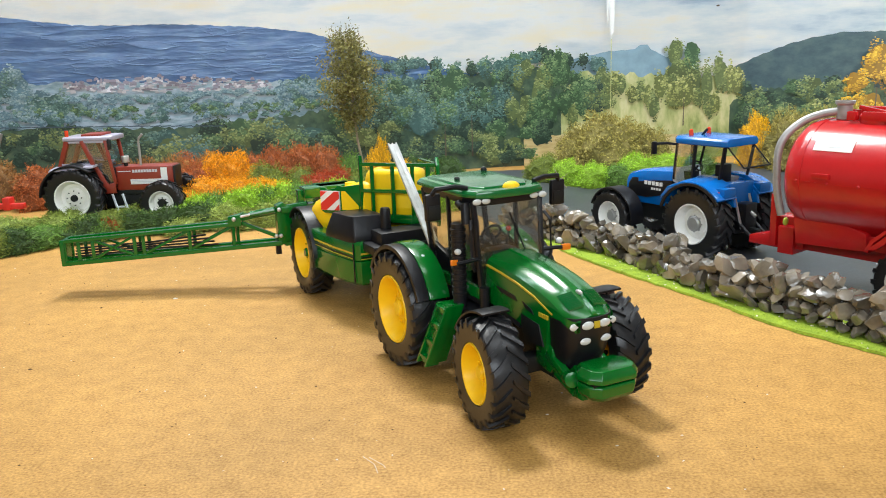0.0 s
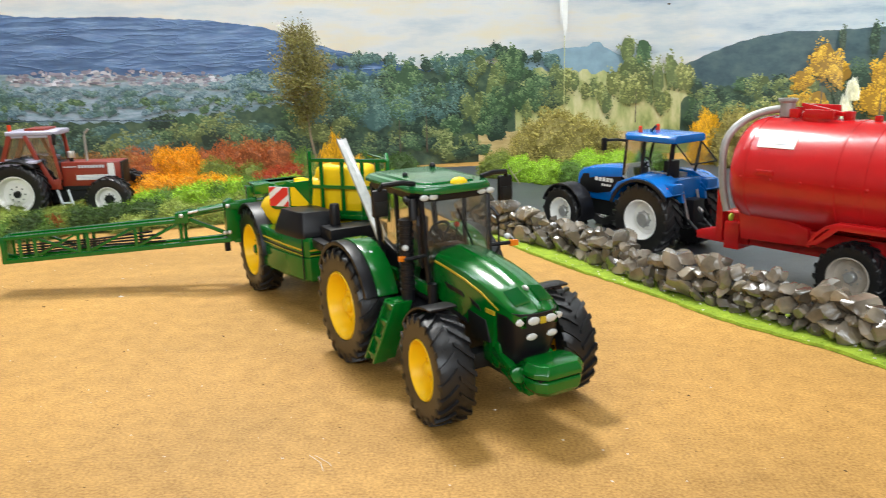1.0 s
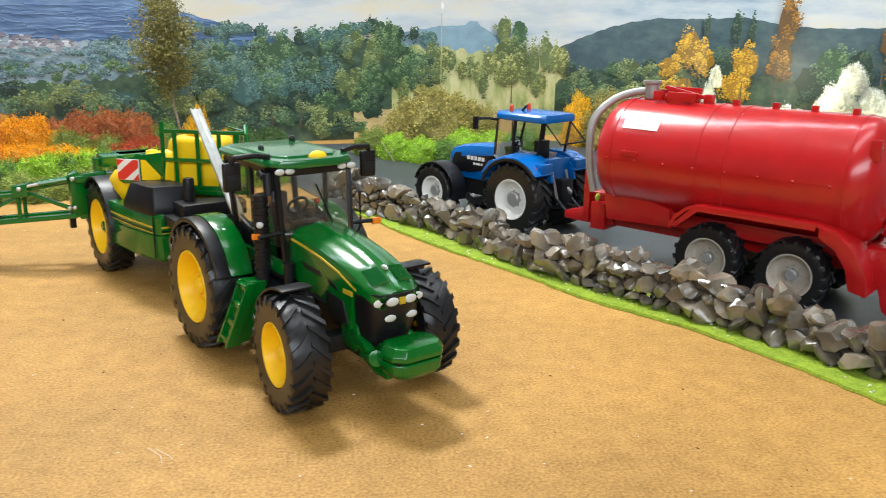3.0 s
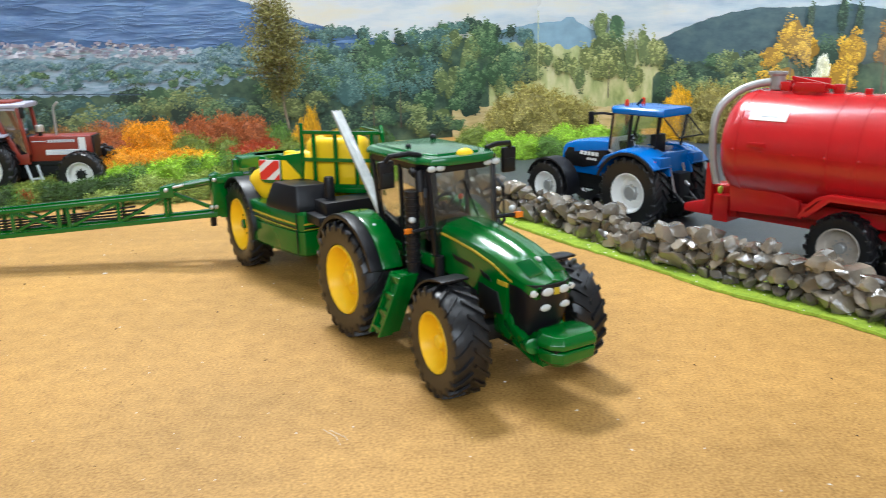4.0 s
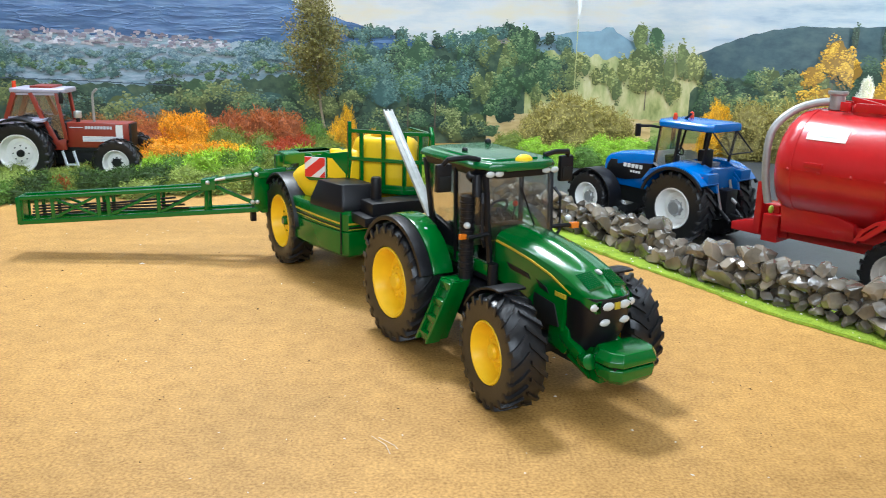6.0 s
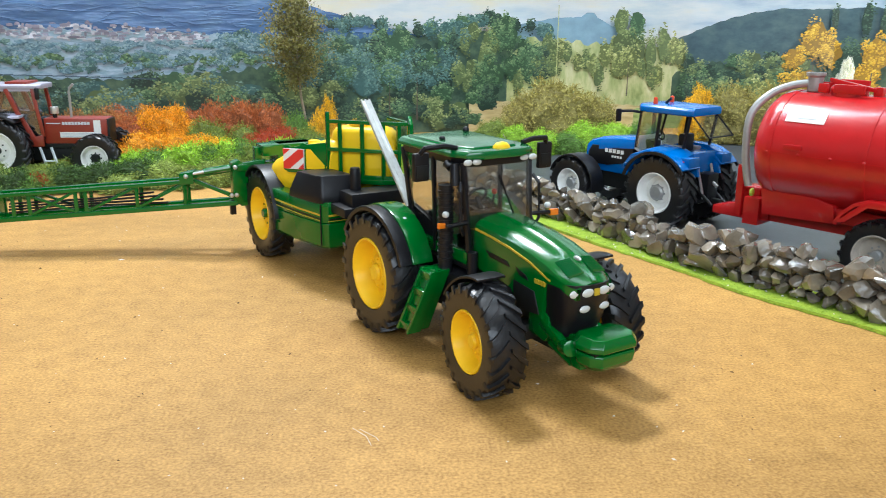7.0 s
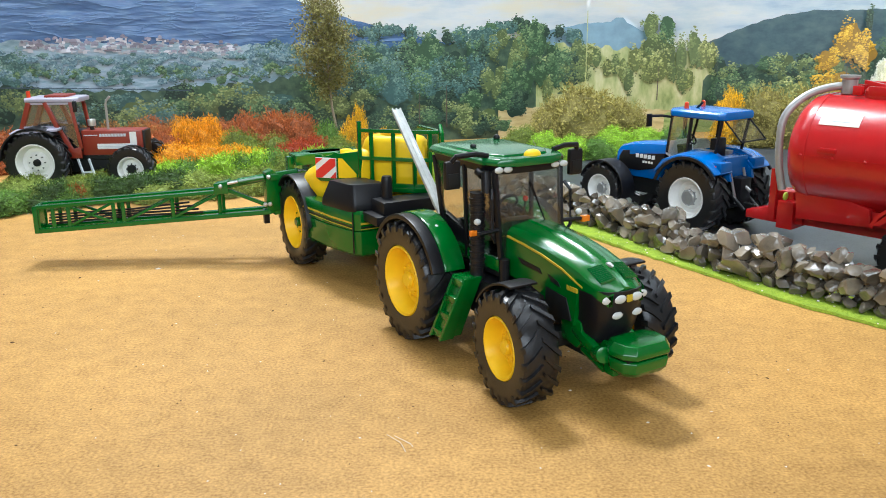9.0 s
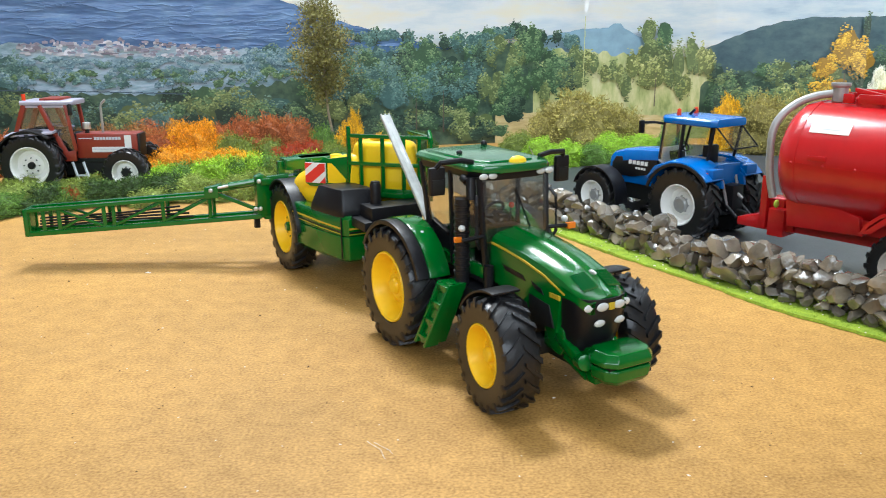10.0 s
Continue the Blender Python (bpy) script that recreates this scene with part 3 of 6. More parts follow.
crowns("printed_shrub", [(2.20, 0.058, 0.034, 0.026, "gold"), (2.17, 0.05, 0.025, 0.02, "olive"), (2.18, 0.03, 0.04, 0.02, "gold")], 0.0018, 40)
bm = B()
for u, z0, z1, w in ((2.262, 0.02, 0.10, 0.0016), (2.345, 0.02, 0.09, 0.0016), (2.53, 0.02, 0.12, 0.002), (2.39, 0.02, 0.12, 0.0018), (1.62, 0.02, 0.07, 0.001), (1.66, 0.02, 0.08, 0.0012), (1.985, 0.05, 0.10, 0.001)):
    bm.faces.new([bm.verts.new(on_sheet(a, b, depth[0] + 0.0004)) for a, b in ((u - w, z0), (u + w, z0), (u + w * 0.4, z1), (u - w * 0.4, z1))])
part("printed_trunk", bm, P_BARK, backdrop)
# flat dark strip painted as the shade along a level fold
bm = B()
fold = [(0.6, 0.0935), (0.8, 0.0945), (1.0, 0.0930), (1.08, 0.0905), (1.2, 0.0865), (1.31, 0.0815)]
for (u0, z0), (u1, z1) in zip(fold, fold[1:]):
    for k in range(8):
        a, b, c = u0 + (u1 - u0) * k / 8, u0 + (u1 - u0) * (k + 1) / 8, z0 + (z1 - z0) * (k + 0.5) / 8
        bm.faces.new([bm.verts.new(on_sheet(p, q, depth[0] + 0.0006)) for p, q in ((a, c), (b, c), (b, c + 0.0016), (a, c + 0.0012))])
part("fold_shade_line", bm, P_FOLD_SHADE, backdrop, "dark strip painted as the shade of a fold across the paper")
# a white streak and a creased edge where two sheets meet
bm = B()
for u, z0, z1, w in ((1.874, 0.185, 0.30, 0.006), (1.868, 0.20, 0.30, 0.003)):
    bm.faces.new([bm.verts.new(on_sheet(a, b, depth[0] + 0.0009 + u * 0.00005)) for a, b in ((u - w * 0.3, z0), (u + w * 0.6, z0 + 0.004), (u + w, z1), (u - w, z1))])
part("paper_tear", loft([[on_sheet(2.0315 + 0.0028 * math.cos(a), 0.2225 + 0.0014 * math.sin(a), depth[0] + d) for a in (0.4, 1.5, 2.9, 4.0, 5.4)] for d in (0.0005, 0.0008)]), P_BARK, backdrop)
part("seam_streak", bm, WHITE, backdrop, "white streak over the seam")
bm = B()
for k in range(9):
    z = 0.05 + 0.0145 * k
    bm.faces.new([bm.verts.new(on_sheet(a, b, depth[0] + 0.0005)) for a, b in ((1.8735, z), (1.8745 + 0.0006 * (k % 2), z), (1.8743, z + 0.0145), (1.8733, z + 0.0145))])
part("seam_edge", bm, TONES["gold"][2], backdrop, "pale edge of the overlapping sheet")

# ---- road, turf strip ----


def sheet_poly(name, pts, z0, z1, material, label, cat):
    return tagged(part(name, prism([(x * 1000, y * 1000) for x, y in pts], z0, z1, axis="z"), material), label, cat, kind="structure")


WALL = [(0.070, 0.760), (0.108, 0.700), (0.157, 0.623), (0.194, 0.530), (0.227, 0.475), (0.257, 0.430), (0.288, 0.380), (0.308, 0.345), (0.332, 0.300), (0.37, 0.235), (0.41, 0.16)]
TURFLINE = [(0.045, 0.775), (0.089, 0.699), (0.115, 0.640), (0.140, 0.588), (0.170, 0.535), (0.190, 0.500), (0.214, 0.450), (0.25, 0.401), (0.276, 0.352), (0.295, 0.307), (0.307, 0.278), (0.345, 0.2), (0.375, 0.14)]
ROADEDGE = [(0.02, 1.15), (-0.04, 1.08), (-0.03, 0.98), (0.02, 0.88), (0.048, 0.80)]
sheet_poly("road", [(x - 0.004, y) for x, y in WALL] + [(1.0, 0.10), (1.2, 0.5), (0.95, 0.96), (0.55, 1.15), (0.30, 1.17), (0.15, 1.16)] + ROADEDGE, 0.2, 1.0, ASPHALT, "dark grey glossy road sheet", "road")


def smooth_line(pts, step, wob, seed):
    rng = random.Random(seed)
    out = []
    for i in range(len(pts) - 1):
        p0, p1, p2, p3 = [Vector(pts[min(max(k, 0), len(pts) - 1)]) for k in (i - 1, i, i + 1, i + 2)]
        n = max(1, int((p2 - p1).length / step))
        for k in range(n):
            t = k / n
            out.append(0.5 * (2 * p1 + (p2 - p0) * t + (2 * p0 - 5 * p1 + 4 * p2 - p3) * t * t + (3 * p1 - p0 - 3 * p2 + p3) * t ** 3) + Vector((rng.uniform(-wob, wob), rng.uniform(-wob, wob))))
    out.append(Vector(pts[-1]))
    return out


near = smooth_line(TURFLINE, 0.006, 0.0008, 4)
far = smooth_line([(x + 0.012, y + 0.008) for x, y in WALL], 0.006, 0.0005, 5)
bm = B()
N = 120
strip = []
for i in range(N + 1):
    a, c = near[int(i / N * (len(near) - 1))], far[int(i / N * (len(far) - 1))]
    lift = 1.4 + 1.0 * noise.noise((i * 0.13, 3.0, 0))
    strip.append([(a.x * 1000, a.y * 1000, 0.3), (a.x * 1000 + 0.4, a.y * 1000 + 0.3, lift + 0.6), ((a.x + c.x) * 500, (a.y + c.y) * 500, 1.6 + 0.4 * noise.noise((i * 0.3, 7, 0))), (c.x * 1000, c.y * 1000, 1.6), (c.x * 1000, c.y * 1000, 0.3)])
loft(strip, bm)
turf = tagged(part("turf_strip", bm, TURF), "strip of bright green turf felt along the wall", "turf", kind="structure")
rng = random.Random(8)
bm = B()
for k in range(9000):
    i = rng.randrange(N)
    f = rng.random()
    a, c = Vector(strip[i][1]), Vector(strip[i][3])
    p = a.lerp(c, f) + Vector((rng.uniform(-1.5, 1.5), rng.uniform(-1.5, 1.5), 0))
    t = rng.uniform(0, 6.28)
    d = Vector((math.cos(t), math.sin(t), 0)) * 0.22
    v = [bm.verts.new(q) for q in (p - d - Vector((0, 0, 0.4)), p + d - Vector((0, 0, 0.4)), p + Vector((rng.uniform(-0.6, 0.6), rng.uniform(-0.6, 0.6), rng.uniform(0.4, 1.1))))]
    bm.faces.new(v)
tagged(part("turf_fibres", bm, TURF), "short green turf fibres on the felt strip", "grass", kind="stuff")

# ---- dry stone wall ----
rng = random.Random(17)
STONES = []
for k in range(12):
    bm = B()
    bmesh.ops.create_icosphere(bm, subdivisions=2, radius=1.0)
    cuts = [(Vector((rng.gauss(0, 1), rng.gauss(0, 1), rng.gauss(0, 1))).normalized(), rng.uniform(0.38, 0.78)) for _ in range(11)]
    for v in bm.verts:
        v.co *= 1 + 0.22 * noise.noise(v.co * 1.7 + Vector((k * 7, 0, 0)))
        for nrm, dist in cuts:
            over = v.co.dot(nrm) - dist
            if over > 0:
                v.co -= nrm * over
        v.co *= 1.18 * (1 + 0.13 * noise.noise(v.co * 4.3 + Vector((k * 3, 5, 0))))
    ob = part("stone", bm, STONE, angle=24)
    STONES.append(ob.data)
    bpy.data.objects.remove(ob)
wall = thing("stone_wall", 0.23, 0.46, 0.0014, 0, "low dry stone wall of glossy grey stones on the turf", "wall")
line = smooth_line(WALL, 0.0015, 0.0, 1)
acc = [0.0]
for a, c in zip(line, line[1:]):
    acc.append(acc[-1] + (c - a).length)


def on_wall(s):
    for i in range(len(acc) - 1):
        if s <= acc[i + 1]:
            k = (s - acc[i]) / max(1e-9, acc[i + 1] - acc[i])
            d = (line[i + 1] - line[i]).normalized()
            return line[i].lerp(line[i + 1], k), d
    return line[-1], (line[-1] - line[-2]).normalized()


def lay(s, side, z, sx, sy, sz):
    p, d = on_wall(s)
    nrm = Vector((-d.y, d.x))
    ob = new("stone", rng.choice(STONES))
    ob.parent = wall
    q = p + nrm * side
    ob.matrix_basis = Matrix.LocRotScale((q.x - 0.23, q.y - 0.46, z), Euler((rng.uniform(-0.9, 0.9), rng.uniform(-0.9, 0.9), rng.uniform(0, 6.28))), Vector((sx, sy, sz)) * 1000)


def wall_height(s):
    return 0.0255 + 0.007 * noise.noise((s * 22, 1.5, 0)) + 0.004 * noise.noise((s * 60, 4.5, 0))


s = 0.002
while s < acc[-1]:
    near_cam = s > 0.02
    h = wall_height(s)
    z = 0.0
    while z < h - 0.003:
        r = rng.choice((rng.uniform(0.0045, 0.006), rng.uniform(0.006, 0.0088)))
        for side in (-0.006, 0.0055):
            lay(s + rng.uniform(-0.002, 0.002), side + rng.uniform(-0.0015, 0.0015) + z * (-0.12 if side > 0 else 0.12), z + r * 0.75, r * rng.uniform(0.95, 1.4), r * rng.uniform(0.85, 1.2), r * rng.uniform(0.75, 1.0))
        z += r * 1.35
    s += 0.0108

# ---- green tractor ----
tr = thing("toy_tractor", 0.0191, 0.4277, 0, math.degrees(math.atan2(-0.883, 0.469)), "green and yellow plastic toy tractor with a black-framed cab", "toy tractor")
part("chassis", box(-22, 112, -8, 8, 20, 40), DARK, tr, bevel=1)
part("gearbox", box(-20, 30, -14, 14, 26, 50), DARK, tr, bevel=1.5)
part("engine", box(52, 112, -12, 12, 32, 48), DARK, tr, bevel=1.5)


def hood_ring(x, hw, top, bot):
    half = [(-hw, bot), (-hw, bot + (top - bot) * 0.45), (-hw * 0.99, top - 7), (-hw * 0.93, top - 3.6), (-hw * 0.76, top - 1.4), (-hw * 0.4, top - 0.3), (-hw * 0.16, top + 0.1), (-hw * 0.1, top + 0.8)]
    return [(x, a, b) for a, b in half] + [(x, -a, b) for a, b in reversed(half)]


part("hood", loft([hood_ring(56, 15.5, 72.5, 48), hood_ring(70, 15.6, 71.8, 46), hood_ring(85, 15.4, 70.2, 44), hood_ring(100, 15, 67.6, 40), hood_ring(109, 14.5, 65.2, 36), hood_ring(111, 14.4, 64.6, 54), hood_ring(116, 14.0, 62.4, 54), hood_ring(121, 13.2, 59.8, 53.5), hood_ring(125, 11.8, 57.6, 53), hood_ring(127, 10, 56.2, 53)]), GREEN, tr, "glossy green hood with a raised centre rib", angle=32)
nose = [(110.5, -13.2), (117, -13.4), (122, -12.6), (125.6, -10), (127.8, -5.4), (128.6, 0), (127.8, 5.4), (125.6, 10), (122, 12.6), (117, 13.4), (110.5, 13.2)]
ring = []
for z, w, dx in ((55.6, 1.0, 0), (52, 1.0, 0.4), (46, 0.98, 0.2), (38, 0.92, -2.0), (30, 0.82, -5.5)):
    ring.append([(x + dx * (1 if x > 111 else 0), y * w, z) for x, y in nose])
part("grille", loft(ring), BLACK, tr, "black front grille")
for y, z, rx, rz, x in ((-10.0, 52.0, 2.7, 2.1, 125.6), (-4.6, 52.4, 3.0, 2.2, 127.9), (4.6, 52.4, 3.0, 2.2, 127.9), (10.0, 52.0, 2.7, 2.1, 125.6), (-5.6, 45.0, 2.7, 1.9, 127.5), (5.6, 45.0, 2.7, 1.9, 127.5)):
    part("headlight", ball(x + 0.5, y, z, 1.0, rx * 1.12, rz * 0.9), LENS, tr, "oval clear headlight")
part("badge", box(128.4, 129.4, -1.5, 1.5, 50.8, 54), DECAL, tr, "small yellow badge", bevel=0.25)
for sg in (-1, 1):
    bm = loft([[(x, sg * (w + 0.25), z), (x, sg * (w + 0.25), z + 0.9), (x, sg * (w - 0.6), z + 0.9), (x, sg * (w - 0.6), z)] for x, w, z in ((57, 15.5, 66.2), (70, 15.6, 65.3), (85, 15.4, 63.4), (100, 15.0, 60.2), (112, 14.3, 55.6), (114, 14.15, 55))])
    part("decal_stripe", bm, DECAL, tr, "thin yellow stripe")
    part("side_vent", prism([(66, 58.4), (84, 57), (86, 54.6), (70, 55.6)], sg * 15.1, sg * 15.75), BLACK, tr, bevel=0.2)
    part("side_vent", prism([(90, 56), (98, 54), (100, 51.6), (93, 52.8)], sg * 14.6, sg * 15.45), BLACK, tr, bevel=0.2)
    part("side_grille", prism([(86, 50), (104, 48), (108, 38), (92, 36)], sg * 14.0, sg * 15.3), DARK, tr, bevel=0.2)
    bm = B()
    for k in range(4):
        prism([(104 + k * 1.9, 52.2), (105.4 + k * 1.9, 51.9), (105.4 + k * 1.9, 53.9), (104 + k * 1.9, 54.2)], sg * 14.2, sg * 15.1, bm)
    part("model_number_bars", bm, DECAL, tr)
    # patch of embossed grip on the nose
    bm = B()
    for k in range(10):
        bar((113 + k * 1.05, sg * 2.6, 64.0 - k * 0.43), (112.4 + k * 1.05, sg * 10.5, 62.9 - k * 0.45), 0.45, 0.8, bm)
    part("nose_vent", bm, PALEGREEN, tr)
    part("lower_panel", prism([(98, 42), (112, 38), (114, 30), (110, 25), (98, 27)], sg * 8, sg * 13), GREEN, tr, bevel=1)
part("hood_emblem", ball(115, 0, 64.0, 2.6, 1.1, 1.2), CHROME, tr, "small silver emblem")
part("front_support", box(108, 130, -7.5, 7.5, 24, 32), GREEN, tr, bevel=1)
part("weight_bracket", box(126, 133, -11, 11, 19, 29), GREEN, tr, bevel=0.8)
plan = [(127, -11), (133, -14.4), (141, -13.6), (145.4, -9.5), (145.4, 9.5), (141, 13.6), (133, 14.4), (127, 11)]
weight = part("front_weight", loft([[(136 + (x - 136) * k, y * k, z) for x, y in plan] for z, k in ((30.2, 0.97), (30.8, 1.0), (32.6, 1.0), (36.0, 0.84))]), GREEN, tr, "green front weight block", bevel=0.5)
part("weight_base", loft([[(135 + (x - 135) * k, y * k, z) for x, y in plan] for z, k in ((21.5, 0.74), (24.0, 0.92), (28.2, 0.97), (29.2, 0.93))]), GREEN, weight, bevel=0.5)
for sg in (-1, 1):
    part("weight_lug", tube([(122, sg * 11.5, 27), (130, sg * 14, 29)], [3.2, 3.8], 12), GREEN, tr, bevel=0.5)
    part("lower_arm", bar((106, sg * 11, 34), (126, sg * 12, 26), 4, 5), GREEN, tr, bevel=0.8)
part("weight_slot", box(129, 142.6, -11.6, 11.6, 28.8, 30.6), DARK, weight)
part("front_axle", box(90, 99, -30, 30, 22, 30), DARK, tr, bevel=1)
part("front_hitch_arm", tube([(110, -9, 24), (126, -10, 20)], 1.6), GREEN, tr)
for sg in (-1, 1):
    wheel(tr, 96, sg * 34.5 - 3, 26.6, 26.8, 18, 14.6, YELLOW, flip=sg > 0, lugs=21, steer=-6)
    wheel(tr, 0, sg * 35.5, 33, 33, 22, 19.2, YELLOW, flip=sg > 0, lugs=22, dish=0.2)
    part("front_mudguard", arc_shell(96, 26.6, 28.6, 29.8, 84, 150, sg * 25 - 2.5, sg * 40 - 2.5), BLACK, tr, "black curved mudguard", bevel=0.4)
    part("mudguard_bracket", bar((86, sg * 14, 42), (86, sg * 28, 53.5), 4, 2), BLACK, tr)
    part("rear_mudguard", arc_shell(0, 33, 34.6, 37.4, 20, 150, sg * 26, sg * 38), GREEN, tr, "glossy green rear mudguard", bevel=0.8)
    part("mudguard_rim", arc_shell(0, 33, 34.2, 36.8, 20, 152, sg * 38, sg * 45), BLACK, tr, "black mudguard extension", bevel=0.5)
    part("mudguard_cheek", prism([(30, 40), (33, 50), (20, 62), (-2, 68), (-22, 60), (-30, 45), (10, 40)], sg * 14, sg * 17), BLACK, tr, bevel=0.6)
    part("mudguard_lamp", ball(16, sg * 33, 65.5, 2.2, 1.6, 1.0), DECALGREY, tr)
part("rear_axle", tube([(0, -30, 33), (0, 30, 33)], 5, 12), DARK, tr)
# cab
part("cab_floor", box(4, 58, -20, 20, 46, 50), BLACK, tr, bevel=0.6)
roof = loft([[(x, y * w, z) for x, y in ((-9, -0.8), (-9, 0.8), (-5, 1), (46, 1), (55, 0.82), (58, 0.5), (58, -0.5), (55, -0.82), (46, -1), (-5, -1))] for z, w in ((100.8, 22), (101.5, 24.4), (103.2, 24.4), (104.8, 22.5))])
part("roof", roof, PALEGREEN, tr, "glossy green cab roof", bevel=0.7)
part("roof_panel", loft([[(x, y * w, z) for x, y in ((-5, -1), (-5, 1), (42, 1), (50, 0.7), (50, -0.7), (42, -1))] for z, w in ((104.3, 19), (105.8, 17.5))]), PALEGREEN, tr, bevel=0.5)
for sg in (-1, 1):
    for nm, p0, p1, w in (("front_pillar", (57, sg * 18.5, 50), (52, sg * 20, 99), 2.4), ("middle_pillar", (28, sg * 20.5, 50), (26, sg * 21, 99), 2.0), ("rear_pillar", (0, sg * 18, 60), (-8, sg * 19, 99), 2.6)):
        part(nm, bar(p0, p1, w, w), BLACK, tr, bevel=0.3)
    part("side_glass", loft([[(56, sg * 19.2, 52), (27, sg * 20.8, 52), (26, sg * 20.8, 98), (52, sg * 20.2, 98)], [(56, sg * 19.5, 52), (27, sg * 21.1, 52), (26, sg * 21.1, 98), (52, sg * 20.5, 98)]]), GLASS, tr, "smoky clear window")
    part("side_glass", loft([[(27, sg * 20.8, 64), (1, sg * 18.4, 66), (-8, sg * 19.2, 98), (26, sg * 20.8, 98)], [(27, sg * 21.1, 64), (1, sg * 18.7, 66), (-8, sg * 19.5, 98), (26, sg * 21.1, 98)]]), GLASS, tr, "smoky clear window")
    part("door_sill", bar((4, sg * 20, 52), (57, sg * 19, 52), 3, 6), GREEN, tr, bevel=0.4)
    part("mirror_arm", tube([(46, sg * 20, 105.5), (46, sg * 27, 107), (44, sg * 37, 106.4), (42, sg * 38.5, 103)], 1.4), BLACK, tr)
    mirror = part("mirror", box(40.2, 43.4, sg * 38 - 4.3, sg * 38 + 4.3, 90, 104), BLACK, tr, bevel=1.2)
    part("mirror_face", box(43.2, 43.8, sg * 38 - 3.2, sg * 38 + 3.2, 91.4, 98), DARK, mirror, bevel=0.2)
    for yy in (13.5, 18.5):
        part("roof_light", ball(55.6, sg * yy * 1.06, 99.6, 1.1, 2.6, 1.6), LENS, tr, "small clear work light")
part("roof_band", loft([[(x, y * w, z) for x, y in ((-7, -0.8), (-7, 0.8), (-3, 1), (45, 1), (53, 0.85), (55, 0.6), (55, -0.6), (53, -0.85), (45, -1), (-3, -1))] for z, w in ((97.0, 21), (101.0, 22.6))]), BLACK, tr, "black band under the roof", bevel=0.5)
part("windscreen", loft([[(58, -18, 52), (58, 18, 52), (53, 19, 98), (53, -19, 98)], [(58.4, -18, 52), (58.4, 18, 52), (53.4, 19, 98), (53.4, -19, 98)]]), GLASS, tr, "smoky clear windscreen")
part("rear_window", loft([[(-1, -18, 62), (-1, 18, 62), (-8, 19, 98), (-8, -19, 98)], [(-1.4, -18, 62), (-1.4, 18, 62), (-8.4, 19, 98), (-8.4, -19, 98)]]), GLASS, tr, "smoky clear rear window")
part("rear_panel", box(-4, 2, -18, 18, 48, 63), BLACK, tr, bevel=0.6)
part("seat", box(6, 22, -8, 8, 54, 62), SEAT, tr, bevel=1.8)
part("seat_back", box(3, 9, -8, 8, 60, 80), SEAT, tr, bevel=2)
part("armrest", box(8, 20, -13, -9.5, 62, 66), BLACK, tr, bevel=0.8)
part("dashboard", box(40, 50, -8, 8, 50, 72), BLACK, tr, bevel=2)
part("steering_column", tube([(42, 0, 68), (35, 0, 77)], 1.2), BLACK, tr)
bm = B()
wring = [(35 + 5.5 * math.sin(a) * 0.55, 5.5 * math.cos(a), 77.5 + 5.5 * math.sin(a) * 0.85) for a in [2 * math.pi * k / 20 for k in range(21)]]
part("steering_wheel", tube(wring, 0.8, 6, bm), BLACK, tr)
part("control_lever", tube([(34, 9, 60), (36, 10.5, 78)], [0.6, 0.6]), BLACK, tr)
part("lever_knob", ball(36, 10.5, 79, 1.6, 1.6, 1.6), REDLENS, tr, "red lever knob")
part("wiper", tube([(56.2, 8, 72), (54.4, 0, 92)], 0.45, 6), BLACK, tr)
part("beacon", loft([[(51.5 + x * r, 3 + y * r, z) for x, y in [(math.cos(6.283 * k / 14), 1.35 * math.sin(6.283 * k / 14)) for k in range(14)]] for r, z in ((3.6, 101), (3.8, 103.6), (3.4, 105.8), (2.2, 107.2), (0.8, 107.7))]), YELLOW, tr, "yellow roof beacon")
part("roof_knob", ball(0, 16, 106.6, 1.9, 1.9, 1.9), BLACK, tr)
part("roof_knob", ball(20, -12, 106.5, 2.0, 1.6, 1.3), BLACK, tr)
part("exhaust", tube([(46, -26, 42), (46, -26, 88)], 3.7, 14), BLACK, tr, "ribbed black exhaust stack")
bm = B()
for k in range(11):
    lathe([(3.2, 50 + k * 3.4), (4.15, 50.4 + k * 3.4), (4.15, 51.4 + k * 3.4), (3.2, 51.8 + k * 3.4)], 14, bm, "z")
for v in bm.verts:
    v.co += Vector((46, -26, 0))
part("exhaust_rings", bm, BLACK, tr)
part("exhaust_tip", tube([(50, -23, 88), (49, -23, 98), (46, -23.5, 96.5), (43, -24, 98)], [2.7, 2.5, 2.3, 2.1], 12), BLACK, tr)
part("air_intake", tube([(60, -19, 44), (60, -19, 56)], 2.6, 12), BLACK, tr)
for sg in (-1, 1):
    part("indicator_arm", tube([(55, sg * 19, 70), (58, sg * 26, 70.5), (58, sg * 33, 70)], 1.1, 6), BLACK, tr)
    part("indicator", box(47.6, 49.4, -32, -28, 66.8, 69.6) if sg < 0 else box(57, 59.4, 30, 35, 68.4, 71.6), ORANGE, tr, "orange indicator lamp", bevel=0.4)
    part("front_lamp", ball(50 if sg < 0 else 58, sg * 28.5, 74, 1.8, 1.9, 1.7), LENS, tr, "round white lamp")
    part("grab_rail", tube([(56, sg * 22, 64), (57, sg * 24, 68), (56, sg * 24, 86), (53, sg * 22, 90)], 0.9, 6), BLACK, tr)
